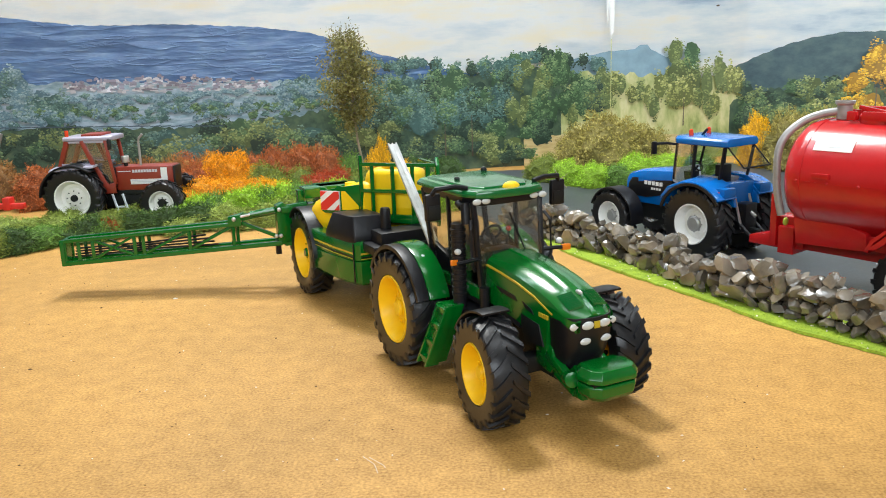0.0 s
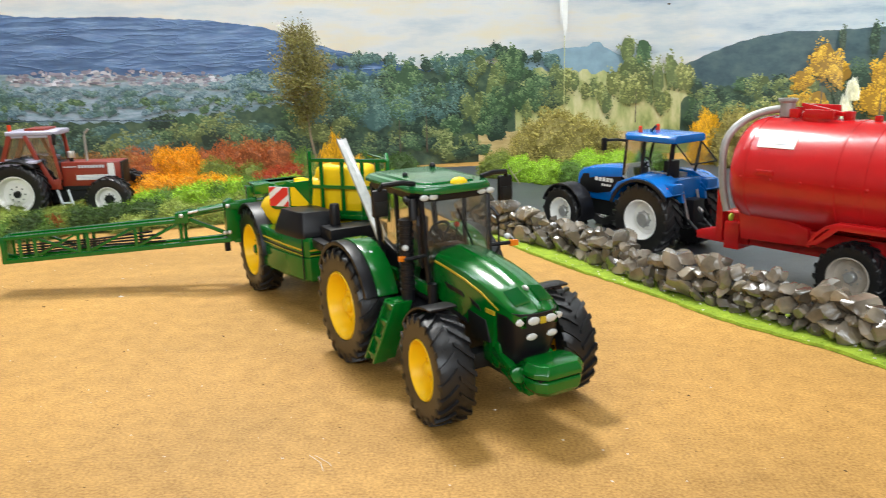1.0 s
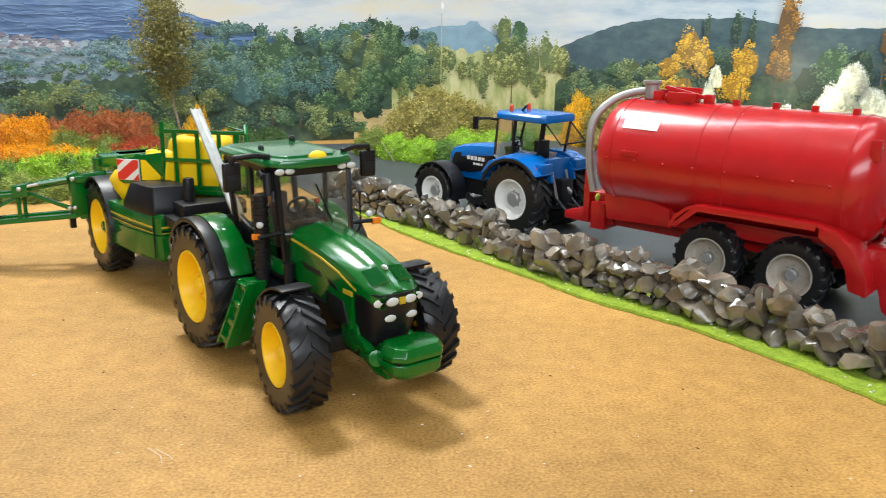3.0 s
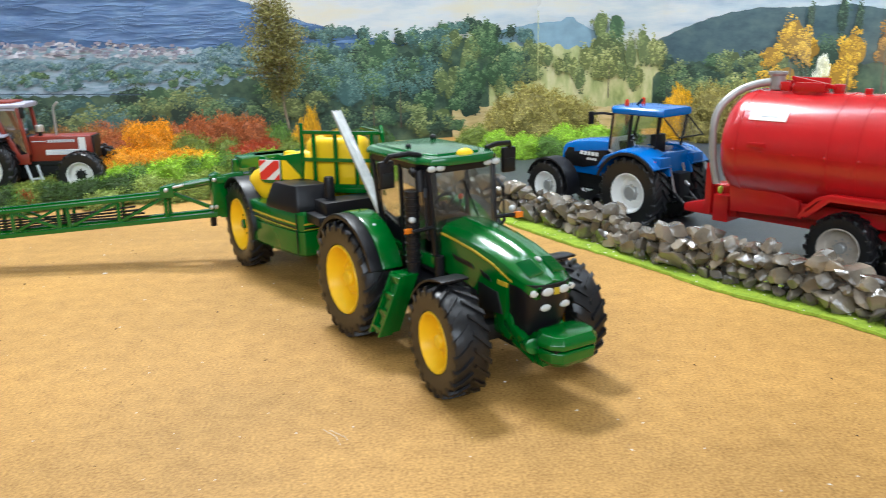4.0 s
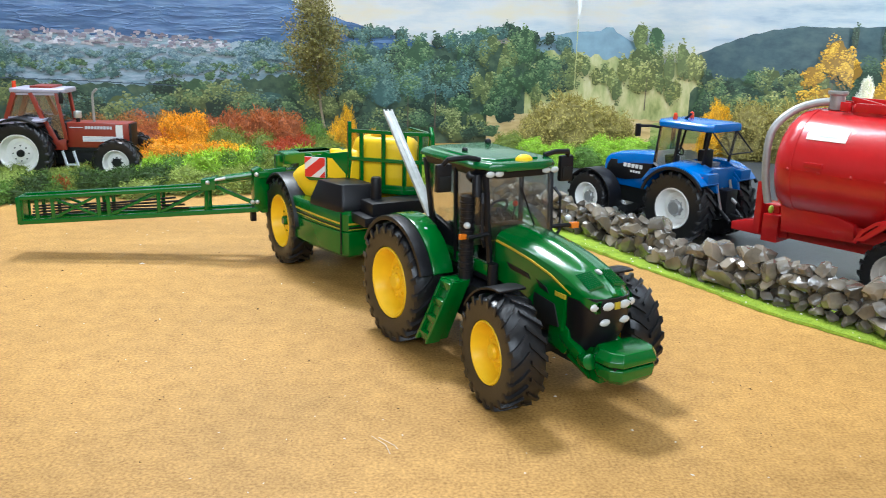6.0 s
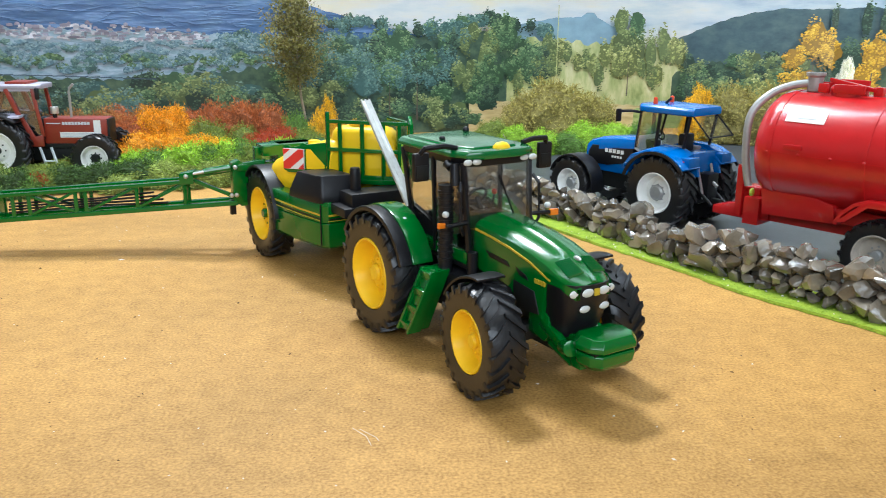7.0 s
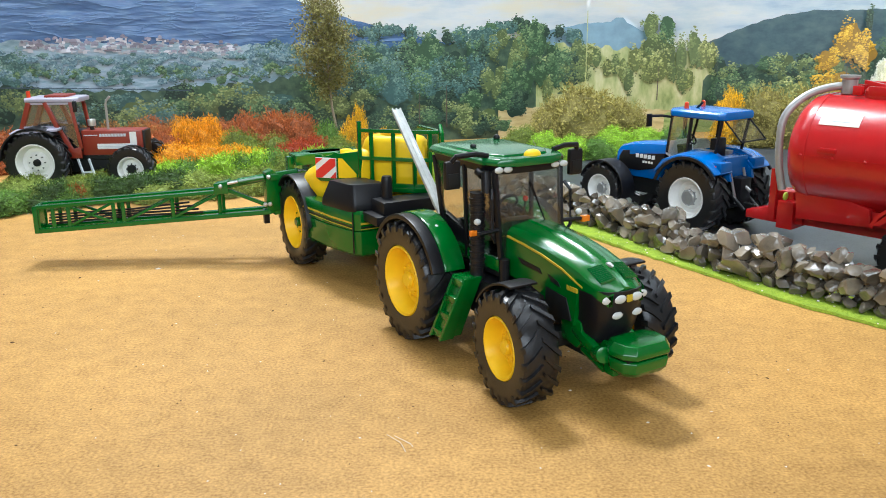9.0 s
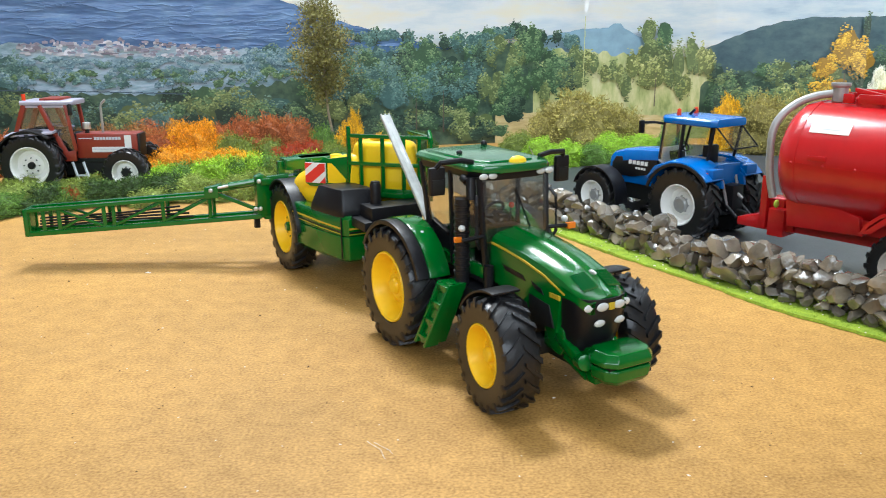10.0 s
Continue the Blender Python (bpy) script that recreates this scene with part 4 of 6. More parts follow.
# steps on both sides
for sg in (-1, 1):
    part("step_block", loft([[(40, sg * 26, 46), (51, sg * 26, 46), (51, sg * 35, 46), (40, sg * 35, 46)], [(31, sg * 33, 13), (42, sg * 33, 13), (42, sg * 43.6, 13), (31, sg * 43.6, 13)]]), GREEN, tr, bevel=0.6)
    for dx in (-1.6, 8.2):
        part("step_side", loft([[(41 + dx, sg * 31, 46), (43.2 + dx, sg * 31, 46), (43.2 + dx, sg * 36.6, 46), (41 + dx, sg * 36.6, 46)], [(32 + dx, sg * 38, 12), (34.2 + dx, sg * 38, 12), (34.2 + dx, sg * 46, 12), (32 + dx, sg * 46, 12)]]), GREEN, tr, bevel=0.5)
    for k in range(4):
        t = (k + 0.12) / 3.5
        x, y, z = 40.6 - 9 * t, sg * (34.0 + 8.2 * t), 45.2 - 32.6 * t
        part("step_tread", loft([[(x, y, z + 1.2), (x + 9.8, y, z + 1.2), (x + 9.8, y, z - 4.5), (x, y, z - 4.5)], [(x, y + sg * 3.6, z + 0.9), (x + 9.8, y + sg * 3.6, z + 0.9), (x + 9.8, y + sg * 3.2, z - 3.2), (x, y + sg * 3.2, z - 3.2)]]), GREEN, tr, bevel=0.7)
    part("fuel_tank", box(30, 66, sg * 12, sg * 26, 24, 44), BLACK, tr, bevel=3)
part("tow_hitch", bar((-40, 0, 20), (-18, 0, 22), 6, 4), DARK, tr, bevel=0.5)
part("lift_arm", tube([(-16, -10, 26), (-38, -9, 20)], 1.6), DARK, tr)
part("lift_arm", tube([(-16, 10, 26), (-38, 9, 20)], 1.6), DARK, tr)

# ---- trailed sprayer ----
sp = thing("toy_sprayer", -0.0676, 0.5738, 0, -63.0, "green and yellow toy trailed crop sprayer with a folded-out boom", "toy sprayer")
for sg in (-1, 1):
    wheel(sp, 0, sg * 29, 31, 31, 17, 18.5, YELLOW, flip=sg > 0, lugs=20, dish=0.3, hubmat=GREEN, hubr=0.16)
    part("mudguard", arc_shell(0, 31, 33, 34.6, 5, 165, sg * 20, sg * 38), BLACK, sp, "black curved mudguard", bevel=0.4)
part("axle", tube([(0, -24, 31), (0, 24, 31)], 4, 10), DARK, sp)
part("frame", box(-34, 96, -9, 9, 22, 34), GREEN, sp, bevel=1)
plan = [(22, -37), (60, -31), (84, -25.5), (88, -22), (88, 22), (84, 25.5), (60, 31), (22, 37)]
part("lower_body", loft([[(x * s + (1 - s) * 50, y * s, z) for x, y in plan] for z, s in ((24, 0.94), (26, 0.985), (40.4, 1.0), (40.8, 0.985))]), GREEN, sp, "glossy green lower body panel", bevel=0.5)
part("upper_body", loft([[(x * s + (1 - s) * 50, y * s, z) for x, y in plan] for z, s in ((41.0, 0.985), (41.4, 1.0), (52, 1.0), (54, 0.97))]), GREEN, sp, "glossy green upper body panel", bevel=0.5)
for sg in (-1, 1):
    for z0, z1, mt in ((45.4, 46.6, DECAL), (43.2, 44.0, BLACK), (42.2, 42.6, DECAL)):
        bm = loft([[(x, sg * (y + 0.25), z0 + dz), (x, sg * (y + 0.25), z1 + dz), (x, sg * (y - 1), z1 + dz), (x, sg * (y - 1), z0 + dz)] for x, y, dz in ((23, 36.8, 1.5), (60, 31.0, 0.6), (83.5, 25.6, 0))])
        part("decal_stripe", bm, mt, sp)
for z0, z1, mt in ((45.4, 46.6, DECAL), (43.2, 44.0, BLACK), (42.2, 42.6, DECAL)):
    part("decal_stripe", bar((88.1, -22, (z0 + z1) / 2), (88.1, -6, (z0 + z1) / 2), 0.6, z1 - z0), mt, sp)
part("body_seam", bar((84.4, -25.8, 26), (84.4, -25.8, 53), 0.7, 0.7), DARK, sp)
bm = B()
sect = [(-0.75, 0.0), (-0.95, 0.1), (-1.0, 0.35), (-0.97, 0.62), (-0.85, 0.85), (-0.6, 0.97), (0, 1.0), (0.6, 0.97), (0.85, 0.85), (0.97, 0.62), (1.0, 0.35), (0.95, 0.1), (0.75, 0.0)]
loft([[(x, a * hw, 49 + b * (top - 49)) for a, b in sect] for x, hw, top in ((-12, 20, 58), (-9, 27, 62), (0, 30, 68), (10, 30.5, 74), (22, 29, 79), (31, 26.5, 82), (40, 19, 86), (48, 13, 88), (56, 10, 88), (60, 8, 84))], bm)
part("tank", bm, YELLOW, sp, "glossy yellow moulded tank", angle=50)
drum = [[(math.copysign(abs(math.cos(a)) ** 0.6, math.cos(a)) * 22 * k, math.copysign(abs(math.sin(a)) ** 0.6, math.sin(a)) * 12.5 * k, z) for a in [6.2832 * q / 28 for q in range(28)]] for z, k in ((52, 0.94), (54, 1.0), (70, 1.0), (71, 1.015), (72, 1.0), (88, 1.0), (93, 0.95), (95.6, 0.84), (96.6, 0.66), (97, 0.3))]
part("front_tank", loft(drum), YELLOW, sp, "glossy yellow front tank", m=mm(61, 17, 0, 0, 0, 42), angle=40)
part("tank_lid", tube([(58, 16, 96), (58, 16, 99)], 8, 18), YELLOW, sp, "yellow round lid", bevel=0.6)
part("tank_lid", tube([(30, -6, 80), (30, -6, 85)], 4, 14), YELLOW, sp, "small yellow cap", bevel=0.6)
box_rings = [[(50, -33.5, 53), (80, -27.5, 53), (85, -24.5, 53), (88, 4, 53), (50, 0, 53)], [(51, -33, 58), (80, -27, 58), (84.5, -24, 58), (87.5, 3, 58), (51, 0, 58)], [(55, -29, 70), (76, -25, 70), (80, -22.5, 70), (83, -2, 70), (55, -6, 70)]]
part("locker", loft(box_rings), BLACK, sp, "black plastic locker", bevel=1.2)
part("filler_pipe", tube([(92, -5, 54), (92, -5, 74), (92, -5, 76)], [3.7, 3.5, 2.8], 14), BLACK, sp, "black filler pipe", bevel=0.4)
part("front_deck", box(82, 108, -20, 20, 48, 54), BLACK, sp, bevel=1)
part("valve_block", box(88, 106, -14, 26, 53, 62), BLACK, sp, bevel=1)
part("hose_box", box(92, 104, 6, 18, 52, 60), BLACK, sp, bevel=1)
# working platform with railings
P1, P2, P3, P4 = Vector((58, -8)), Vector((86, 18)), Vector((95, 32)), Vector((62, 34))
part("platform", prism([(p.x, p.y) for p in (P1 + Vector((2, -3)), P2 + Vector((3, -3)), P3, P4)], 62, 65, axis="z"), GREEN, sp, bevel=0.6)


def rail_pt(a, b, t, z):
    q = a.lerp(b, t)
    return (q.x, q.y, z)


for a, b in ((P1, P2), (P2, P3), (P3, P4)):
    for z in (66, 83, 101):
        part("railing_bar", bar(rail_pt(a, b, 0, z), rail_pt(a, b, 1, z), 2.3, 2.4), GREEN, sp, bevel=0.4)
for a, b, t, z1 in ((P1, P2, 0, 107), (P1, P2, 0.22, 101), (P1, P2, 0.62, 101), (P1, P2, 1.0, 101), (P2, P3, 0.6, 101), (P2, P3, 1.0, 105), (P3, P4, 0.5, 101)):
    part("railing_post", bar(rail_pt(a, b, t, 62), rail_pt(a, b, t, z1), 2.3, 2.3), GREEN, sp, bevel=0.3)
part("ladder_top", tube([(95, 32, 105), (101, 30, 101), (105, 28, 84), (104, 28, 62)], 1.5, 8), GREEN, sp)
# side board with the warning sign, set at an angle
board_m = Matrix.Translation((0.034, -0.030, 0)) @ pose(0, 0, 0, 0, 0, 42)
part("sign_board", prism([(0, 68), (0, 84), (4, 84), (5, 82.5), (12, 84), (14, 86), (18, 85), (31, 87), (33, 66), (30, 66), (3, 66)], 0, 2.2), GREEN, sp, bevel=0.4, m=board_m)
part("sign_window", prism([(17, 69), (17, 82), (20, 82), (30, 72), (30, 69)], -0.5, 0.2), YELLOW, sp, m=board_m)
sign = part("warning_sign", box(0.6, 15.6, -1.2, 0.1, 68.5, 82), WHITE, sp, "red and white striped warning sign", bevel=0.2, m=board_m)
bm = B()
for pts in (((0.8, 68.7), (0.8, 73), (5, 68.7)), ((0.8, 77), (0.8, 81.8), (4.4, 81.8), (15.4, 73), (15.4, 68.7), (11, 68.7)), ((15.4, 77.5), (15.4, 81.8), (10, 81.8))):
    prism([(16.2 - a, z) for a, z in pts], -1.55, -1.1, bm)
part("red_stripe", bm, SIGNRED, sign)
part("boom_tower", box(-40, -20, -14, 14, 34, 76), GREEN, sp, bevel=1.2)
part("tower_head", box(-34, -18, -26, 26, 68, 76), GREEN, sp, bevel=1.2)
part("tower_post", bar((-28, -27, 40), (-28, -27, 74), 5, 6), GREEN, sp, bevel=0.6)
part("boom_carrier", box(-34, -22, -44, 44, 58, 63), GREEN, sp, bevel=0.8)
part("boom_carrier_low", box(-34, -24, -42, 42, 32, 37), GREEN, sp, bevel=0.8)
part("drawbar", bar((88, 0, 30), (142, 0, 22), 9, 7), GREEN, sp, bevel=0.8)
part("support_leg", box(-34, -30, -48, -44, 25, 36), BLACK, sp, bevel=0.4)
# the folded-out boom: two parallel trusses with lattice
bo = part("boom_joint", prism([(-47, 33), (-47, 64), (-42, 66), (-36, 62), (-36, 35)], -32, -24, axis="x"), GREEN, sp, "green boom hinge plate", bevel=0.6)


def boom_pt(t, z, back):
    """t from 0 at the joint to 1 at the tip; z above the boom's lower edge; back: metres behind, in mm."""
    x, y = -25 - 74 * t, -44 - 153 * t
    n = Vector((-0.9, 0.435))
    return Vector((x + n.x * back, y + n.y * back, 33.5 - 11 * t + z))


def top_h(t):
    return 21.0


for back in (0, 13):
    part("boom_rail", bar(boom_pt(0.0, 1.5, back), boom_pt(1, 1.5, back), 4.5, 3.4), GREEN, bo, bevel=0.4)
    part("boom_rail", bar(boom_pt(0.20, 19.5, back), boom_pt(1, 19, back), 4.5, 2.6), GREEN, bo, bevel=0.4)
    for k, t in enumerate((0.22, 0.42, 0.63, 0.67, 0.86, 0.925, 0.99)):
        part("boom_post", bar(boom_pt(t, 2, back), boom_pt(t, 19, back), 2.6, 2.6), GREEN, bo, bevel=0.2)
    for t0, t1, up in ((0.42, 0.22, 1), (0.63, 0.42, 1), (0.86, 0.67, 1), (0.86, 0.67, 0)):
        part("boom_brace", bar(boom_pt(t0, 3 if up else 18, back), boom_pt(t1, 18 if up else 3, back), 1.8, 1.8), GREEN, bo, bevel=0.2)
part("boom_end_plate", loft([[boom_pt(0.985, 0, -2.5), boom_pt(0.985, 20, -2.5), boom_pt(0.985, 20, 15.5), boom_pt(0.985, 0, 15.5)], [boom_pt(1.005, 0, -2.5), boom_pt(1.005, 20, -2.5), boom_pt(1.005, 20, 15.5), boom_pt(1.005, 0, 15.5)]]), GREEN, bo, bevel=0.5)
part("boom_brace", bar(boom_pt(0.0, 5, 0), boom_pt(0.19, 21, 0), 2.6, 2.6), GREEN, bo, bevel=0.2)
part("boom_arm", bar(boom_pt(-0.12, 29, 3), boom_pt(0.22, 23, 3), 5, 5), GREEN, bo, bevel=0.5)
part("boom_ram", tube([boom_pt(0.02, 28, -3), boom_pt(0.13, 26.3, -3)], 2.4, 10), GREEN, bo)
part("ram_rod", tube([boom_pt(0.13, 26.3, -3), boom_pt(0.19, 25, -3)], 1.0, 8), CHROME, bo, "silver ram rod")
part("hinge_block", loft([[boom_pt(0.175, 18, -4), boom_pt(0.235, 18, -4), boom_pt(0.235, 26, -4), boom_pt(0.175, 27, -4)], [boom_pt(0.175, 18, 10), boom_pt(0.235, 18, 10), boom_pt(0.235, 26, 10), boom_pt(0.175, 27, 10)]]), GREEN, bo, bevel=0.5)
for t, z in ((0.0, 28), (0.0, 8), (0.205, 24), (0.02, 8)):
    part("pin", ball(*boom_pt(t, z, -5), 1.6, 1.6, 1.6), CHROME, bo, "silver hinge pin")
for k in range(4):
    part("spray_hose", tube([boom_pt(0.3 + 0.02 * k, 4 + 2.6 * k, 6 + k), boom_pt(0.6, 6 + 1.5 * k, 5 + k), boom_pt(0.96, 5 + 2 * k, 6 + k)], 0.8, 6), BLACK, bo, "black hose")
strip_base = sp.matrix_basis @ Vector((0.146, 0.0, 0.072))
st = part("plastic_strip", bar((16, 0, -15), (-48, 0, 45), 6.2, 1.6), STICK, bevel=0.2, m=Matrix.Translation(strip_base) @ pose(0, 0, 0, 0, 0, -63))
tagged(st, "clear ridged plastic strip leaning on the sprayer railing", "plastic strip")
for dy in (-2.6, 0, 2.6):
    part("ridge", bar((15.2, dy, -13.4), (-48.4, dy, 46), 0.9, 0.9), STICK, st)

# ---- blue tractor ----
bl = thing("toy_tractor", 0.2339, 0.639, 0.001, math.degrees(math.atan2(0.825, -0.565)), "blue toy tractor with white wheels hitched to a tanker", "toy tractor")
part("chassis", box(-20, 100, -8, 8, 20, 40), DARK, bl, bevel=1)
part("gearbox", box(-18, 40, -15, 15, 24, 50), DARK, bl, bevel=1.5)
for sg in (-1, 1):
    wheel(bl, 0, sg * 28, 29.5, 30, 19, 16.4, WHEELWHITE, flip=sg > 0, lugs=19, dish=0.25, hubmat=GREYPIPE, hubr=0.34)
    wheel(bl, 94, sg * 28, 22.5, 23, 16, 13, WHEELWHITE, flip=sg > 0, lugs=17, dish=0.25, hubmat=GREYPIPE, hubr=0.34)
    part("front_mudguard", arc_shell(92, 22.5, 25, 26.4, 20, 190, sg * 20, sg * 36), BLACK, bl, "dark front mudguard", bevel=0.4)
    part("rear_mudguard", arc_shell(0, 29.5, 32, 34.5, 25, 140, sg * 14, sg * 37), BLUE, bl, "glossy blue rear mudguard", bevel=0.8)
    part("mudguard_trim", arc_shell(0, 29.5, 31.4, 33.6, 20, 145, sg * 37, sg * 38.6), BLACK, bl)
    part("mudguard_shelf", loft([[(33, sg * 15, 50), (33, sg * 36, 49), (33, sg * 36, 46), (33, sg * 15, 46)], [(25, sg * 15, 61), (25, sg * 37.2, 58), (23, sg * 37.2, 55), (23, sg * 15, 57)], [(8, sg * 15, 66.4), (8, sg * 37.4, 63.8), (8, sg * 37.4, 61.2), (8, sg * 15, 63)], [(-12, sg * 15, 65.4), (-12, sg * 36, 61.6), (-12, sg * 36, 58.6), (-12, sg * 15, 61)], [(-20, sg * 15, 62), (-20, sg * 33, 57), (-19, sg * 33, 54), (-19, sg * 15, 58)]]), BLUE, bl, "glossy blue flat-topped mudguard", bevel=0.8)
    part("tail_lamp", box(-21.4, -19.6, sg * 26 - 4, sg * 26 + 4, 54, 57.4), REDLENS, bl, "red tail lamp", bevel=0.4)
    part("lift_link", tube([(-16, sg * 16, 44), (-26, sg * 17, 30), (-24, sg * 17, 14)], 1.3, 8), DARK, bl)
    part("mudguard_cheek", prism([(26, 44), (24, 56), (12, 62), (-8, 62), (-24, 52), (-26, 44)], sg * 13, sg * 16), BLUE, bl, bevel=0.6)
    for p0, p1, w in (((38, sg * 15, 60), (32, sg * 18, 92), 1.9), ((16, sg * 19, 50), (12, sg * 19, 92), 2.2), ((-10, sg * 17, 58), (-16, sg * 18, 92), 2.0)):
        part("cab_pillar", bar(p0, p1, w, w), BLACK, bl, bevel=0.3)
    part("side_glass", loft([[(37, sg * 15.5, 60), (16, sg * 19.3, 54), (12, sg * 19.3, 91), (32, sg * 18.3, 91)], [(37, sg * 15.8, 60), (16, sg * 19.6, 54), (12, sg * 19.6, 91), (32, sg * 18.6, 91)]]), GLASS, bl, "clear side window")
    part("door_sill", bar((38, sg * 15, 52), (-10, sg * 18, 56), 2.4, 5), BLUE, bl, bevel=0.4)
    part("mirror_arm", tube([(33, sg * 18, 90), (36, sg * 26, 91.5), (40, sg * 35, 91.5)], 1.2, 6), BLACK, bl)
    part("mirror", box(39, 41.4, sg * 37 - 2.6, sg * 37 + 2.6, 83, 93.5), BLACK, bl, bevel=0.8)
    part("step", box(26, 38, sg * 22, sg * 30, 20, 22), BLACK, bl, bevel=0.4)
    part("step", box(27, 37, sg * 20, sg * 26, 32, 34), BLACK, bl, bevel=0.4)
    part("hood_side", prism([(42, 46), (42, 60), (88, 56), (92, 50), (92, 40), (70, 40)], sg * 11, sg * 12.6), BLACK, bl, "black side panel", bevel=0.4)
    bm = B()
    for k in range(5):
        prism([(52 + k * 4.4, 51.5), (55.2 + k * 4.4, 51.2), (55.2 + k * 4.4, 54.6), (52 + k * 4.4, 54.9)], sg * 12.4, sg * 13.0, bm)
    for k in range(4):
        prism([(54 + k * 3, 47.4), (56 + k * 3, 47.3), (56 + k * 3, 49.2), (54 + k * 3, 49.3)], sg * 12.4, sg * 13.0, bm)
    part("lettering_bars", bm, WHITE, bl)
    part("rear_lift_arm", tube([(-14, sg * 9, 40), (-26, sg * 9, 30), (-36, sg * 9, 22)], 1.5, 8), BLACK, bl)
    part("lift_rod", tube([(-20, sg * 9, 52), (-28, sg * 9, 26)], 1.1, 8), GREYPIPE, bl)


def blue_ring(x, hw, top, bot):
    half = [(-hw, bot), (-hw, top - 6), (-hw * 0.9, top - 2.2), (-hw * 0.6, top - 0.4)]
    return [(x, a, b) for a, b in half] + [(x, -a, b) for a, b in reversed(half)]


part("hood", loft([blue_ring(40, 13, 67.5, 58), blue_ring(60, 13, 66.5, 56), blue_ring(80, 12.6, 64, 53), blue_ring(92, 12, 60.5, 48), blue_ring(96, 10.5, 57, 44)]), BLUE, bl, "glossy blue hood", angle=32)
part("hood_lower", box(46, 93, -11, 11, 34, 50), BLUE, bl, bevel=1)
part("nose_grille", box(92, 97.5, -9, 9, 36, 54), BLACK, bl, bevel=1)
part("front_axle", box(90, 98, -24, 24, 19, 25), DARK, bl, bevel=1)
part("roof", loft([[(x, y * w, z) for x, y in ((-19, -0.86), (-19, 0.86), (-14, 1), (30, 1), (35, 0.8), (35, -0.8), (30, -1), (-14, -1))] for z, w in ((91, 20), (92, 22), (95.4, 22), (97.4, 19.5))]), BLUE, bl, "glossy blue cab roof", bevel=0.7)
part("windscreen", loft([[(38, -15, 60), (38, 15, 60), (32.6, 18, 91), (32.6, -18, 91)], [(38.4, -15, 60), (38.4, 15, 60), (33, 18, 91), (33, -18, 91)]]), GLASS, bl, "clear windscreen")
gl = part("rear_window", loft([[(-17, -16, 91), (-17, 16, 91), (-33, 16, 76), (-33, -16, 76)], [(-17.3, -16, 90.6), (-17.3, 16, 90.6), (-33.3, 16, 75.6), (-33.3, -16, 75.6)]]), GLASS, bl, "clear rear window propped open")
part("window_frame", tube([(-17, -16, 91), (-33, -16, 76), (-33, 16, 76), (-17, 16, 91)], 0.7, 6), BLACK, gl)
part("cab_floor", box(-8, 40, -16, 16, 46, 51), BLACK, bl, bevel=0.6)
part("seat", box(-2, 12, -7, 7, 54, 60), BLACK, bl, bevel=1.5)
part("seat_back", box(-4, 2, -7, 7, 58, 75), BLACK, bl, bevel=1.5)
part("console", box(-6, 12, 8, 15, 52, 66), GREYPIPE, bl, "grey cab console", bevel=1)
part("console", box(-6, 12, -15, -8, 52, 64), GREYPIPE, bl, "grey cab console", bevel=1)
part("scuttle", loft([[(40, -14, 58), (40, 14, 58), (40, 13, 67), (40, -13, 67)], [(33, -16, 56), (33, 16, 56), (36, 15, 70), (36, -15, 70)]]), DECALGREY, bl, "grey panel at the foot of the windscreen", bevel=0.6)
part("dashboard", box(28, 36, -6, 6, 50, 66), BLACK, bl, bevel=1)
part("steering_wheel", tube([(25 + 4.6 * math.sin(a) * 0.6, 4.6 * math.cos(a), 71 + 4.6 * math.sin(a) * 0.8) for a in [2 * math.pi * k / 16 for k in range(17)]], 0.7, 6), BLACK, bl)
part("steering_column", tube([(31, 0, 64), (25, 0, 71)], 1.0, 6), BLACK, bl)
for y in (-11, 11):
    part("beacon", lathe([(0.3, 97), (1.9, 97), (1.9, 98), (1.6, 102), (0.3, 102.8)], 12, None, "z"), REDLENS, bl, "orange-red roof beacon", m=mm(24, y, 0))
part("antenna_stub", tube([(22, 0, 97), (16, 1, 102)], 1.1, 8), BLACK, bl)
part("rear_panel", box(-20, -8, -15, 15, 44, 62), BLUE, bl, bevel=1.2)
part("rear_box", box(-26, -12, 15, 29, 52, 60), BLUE, bl, bevel=1.2)
part("rear_box", box(-26, -12, -29, -15, 52, 60), BLUE, bl, bevel=1.2)
part("rear_linkage", box(-30, -18, -7, 7, 24, 46), BLACK, bl, bevel=1)
part("tow_hitch", bar((-38, 0, 24), (-18, 0, 26), 5, 4), DARK, bl, bevel=0.5)
part("top_link", tube([(-18, 0, 46), (-34, 0, 36)], 1.4, 8), GREYPIPE, bl)
part("exhaust", tube([(44, -15, 60), (44, -15, 88)], 1.8, 10), BLACK, bl)

# ---- red slurry tanker ----
tk = thing("toy_tanker", 0.3388, 0.4576, 0.001, math.degrees(math.atan2(0.785, -0.62)), "glossy red toy slurry tanker on two axles behind the wall", "toy tanker")
part("tank", lathe([(0.5, -70), (14, -69.5), (26, -67), (34, -62.5), (38, -57), (38.7, -52), (38.7, 104), (38, 109), (34, 114.5), (26, 118.5), (14, 121), (0.5, 121.5)], 64, None, "x"), TANKRED, tk, "glossy red cylindrical tank", m=mm(0, 0, 80), angle=50)
for x in (-50, 22, 40, 102):
    part("tank_band", lathe([(38.5, x - 1.2), (39.15, x - 1.0), (39.15, x + 1.0), (38.5, x + 1.2), (38.5, x - 1.2)], 64, None, "x"), TANKRED, tk, m=mm(0, 0, 80), angle=60)
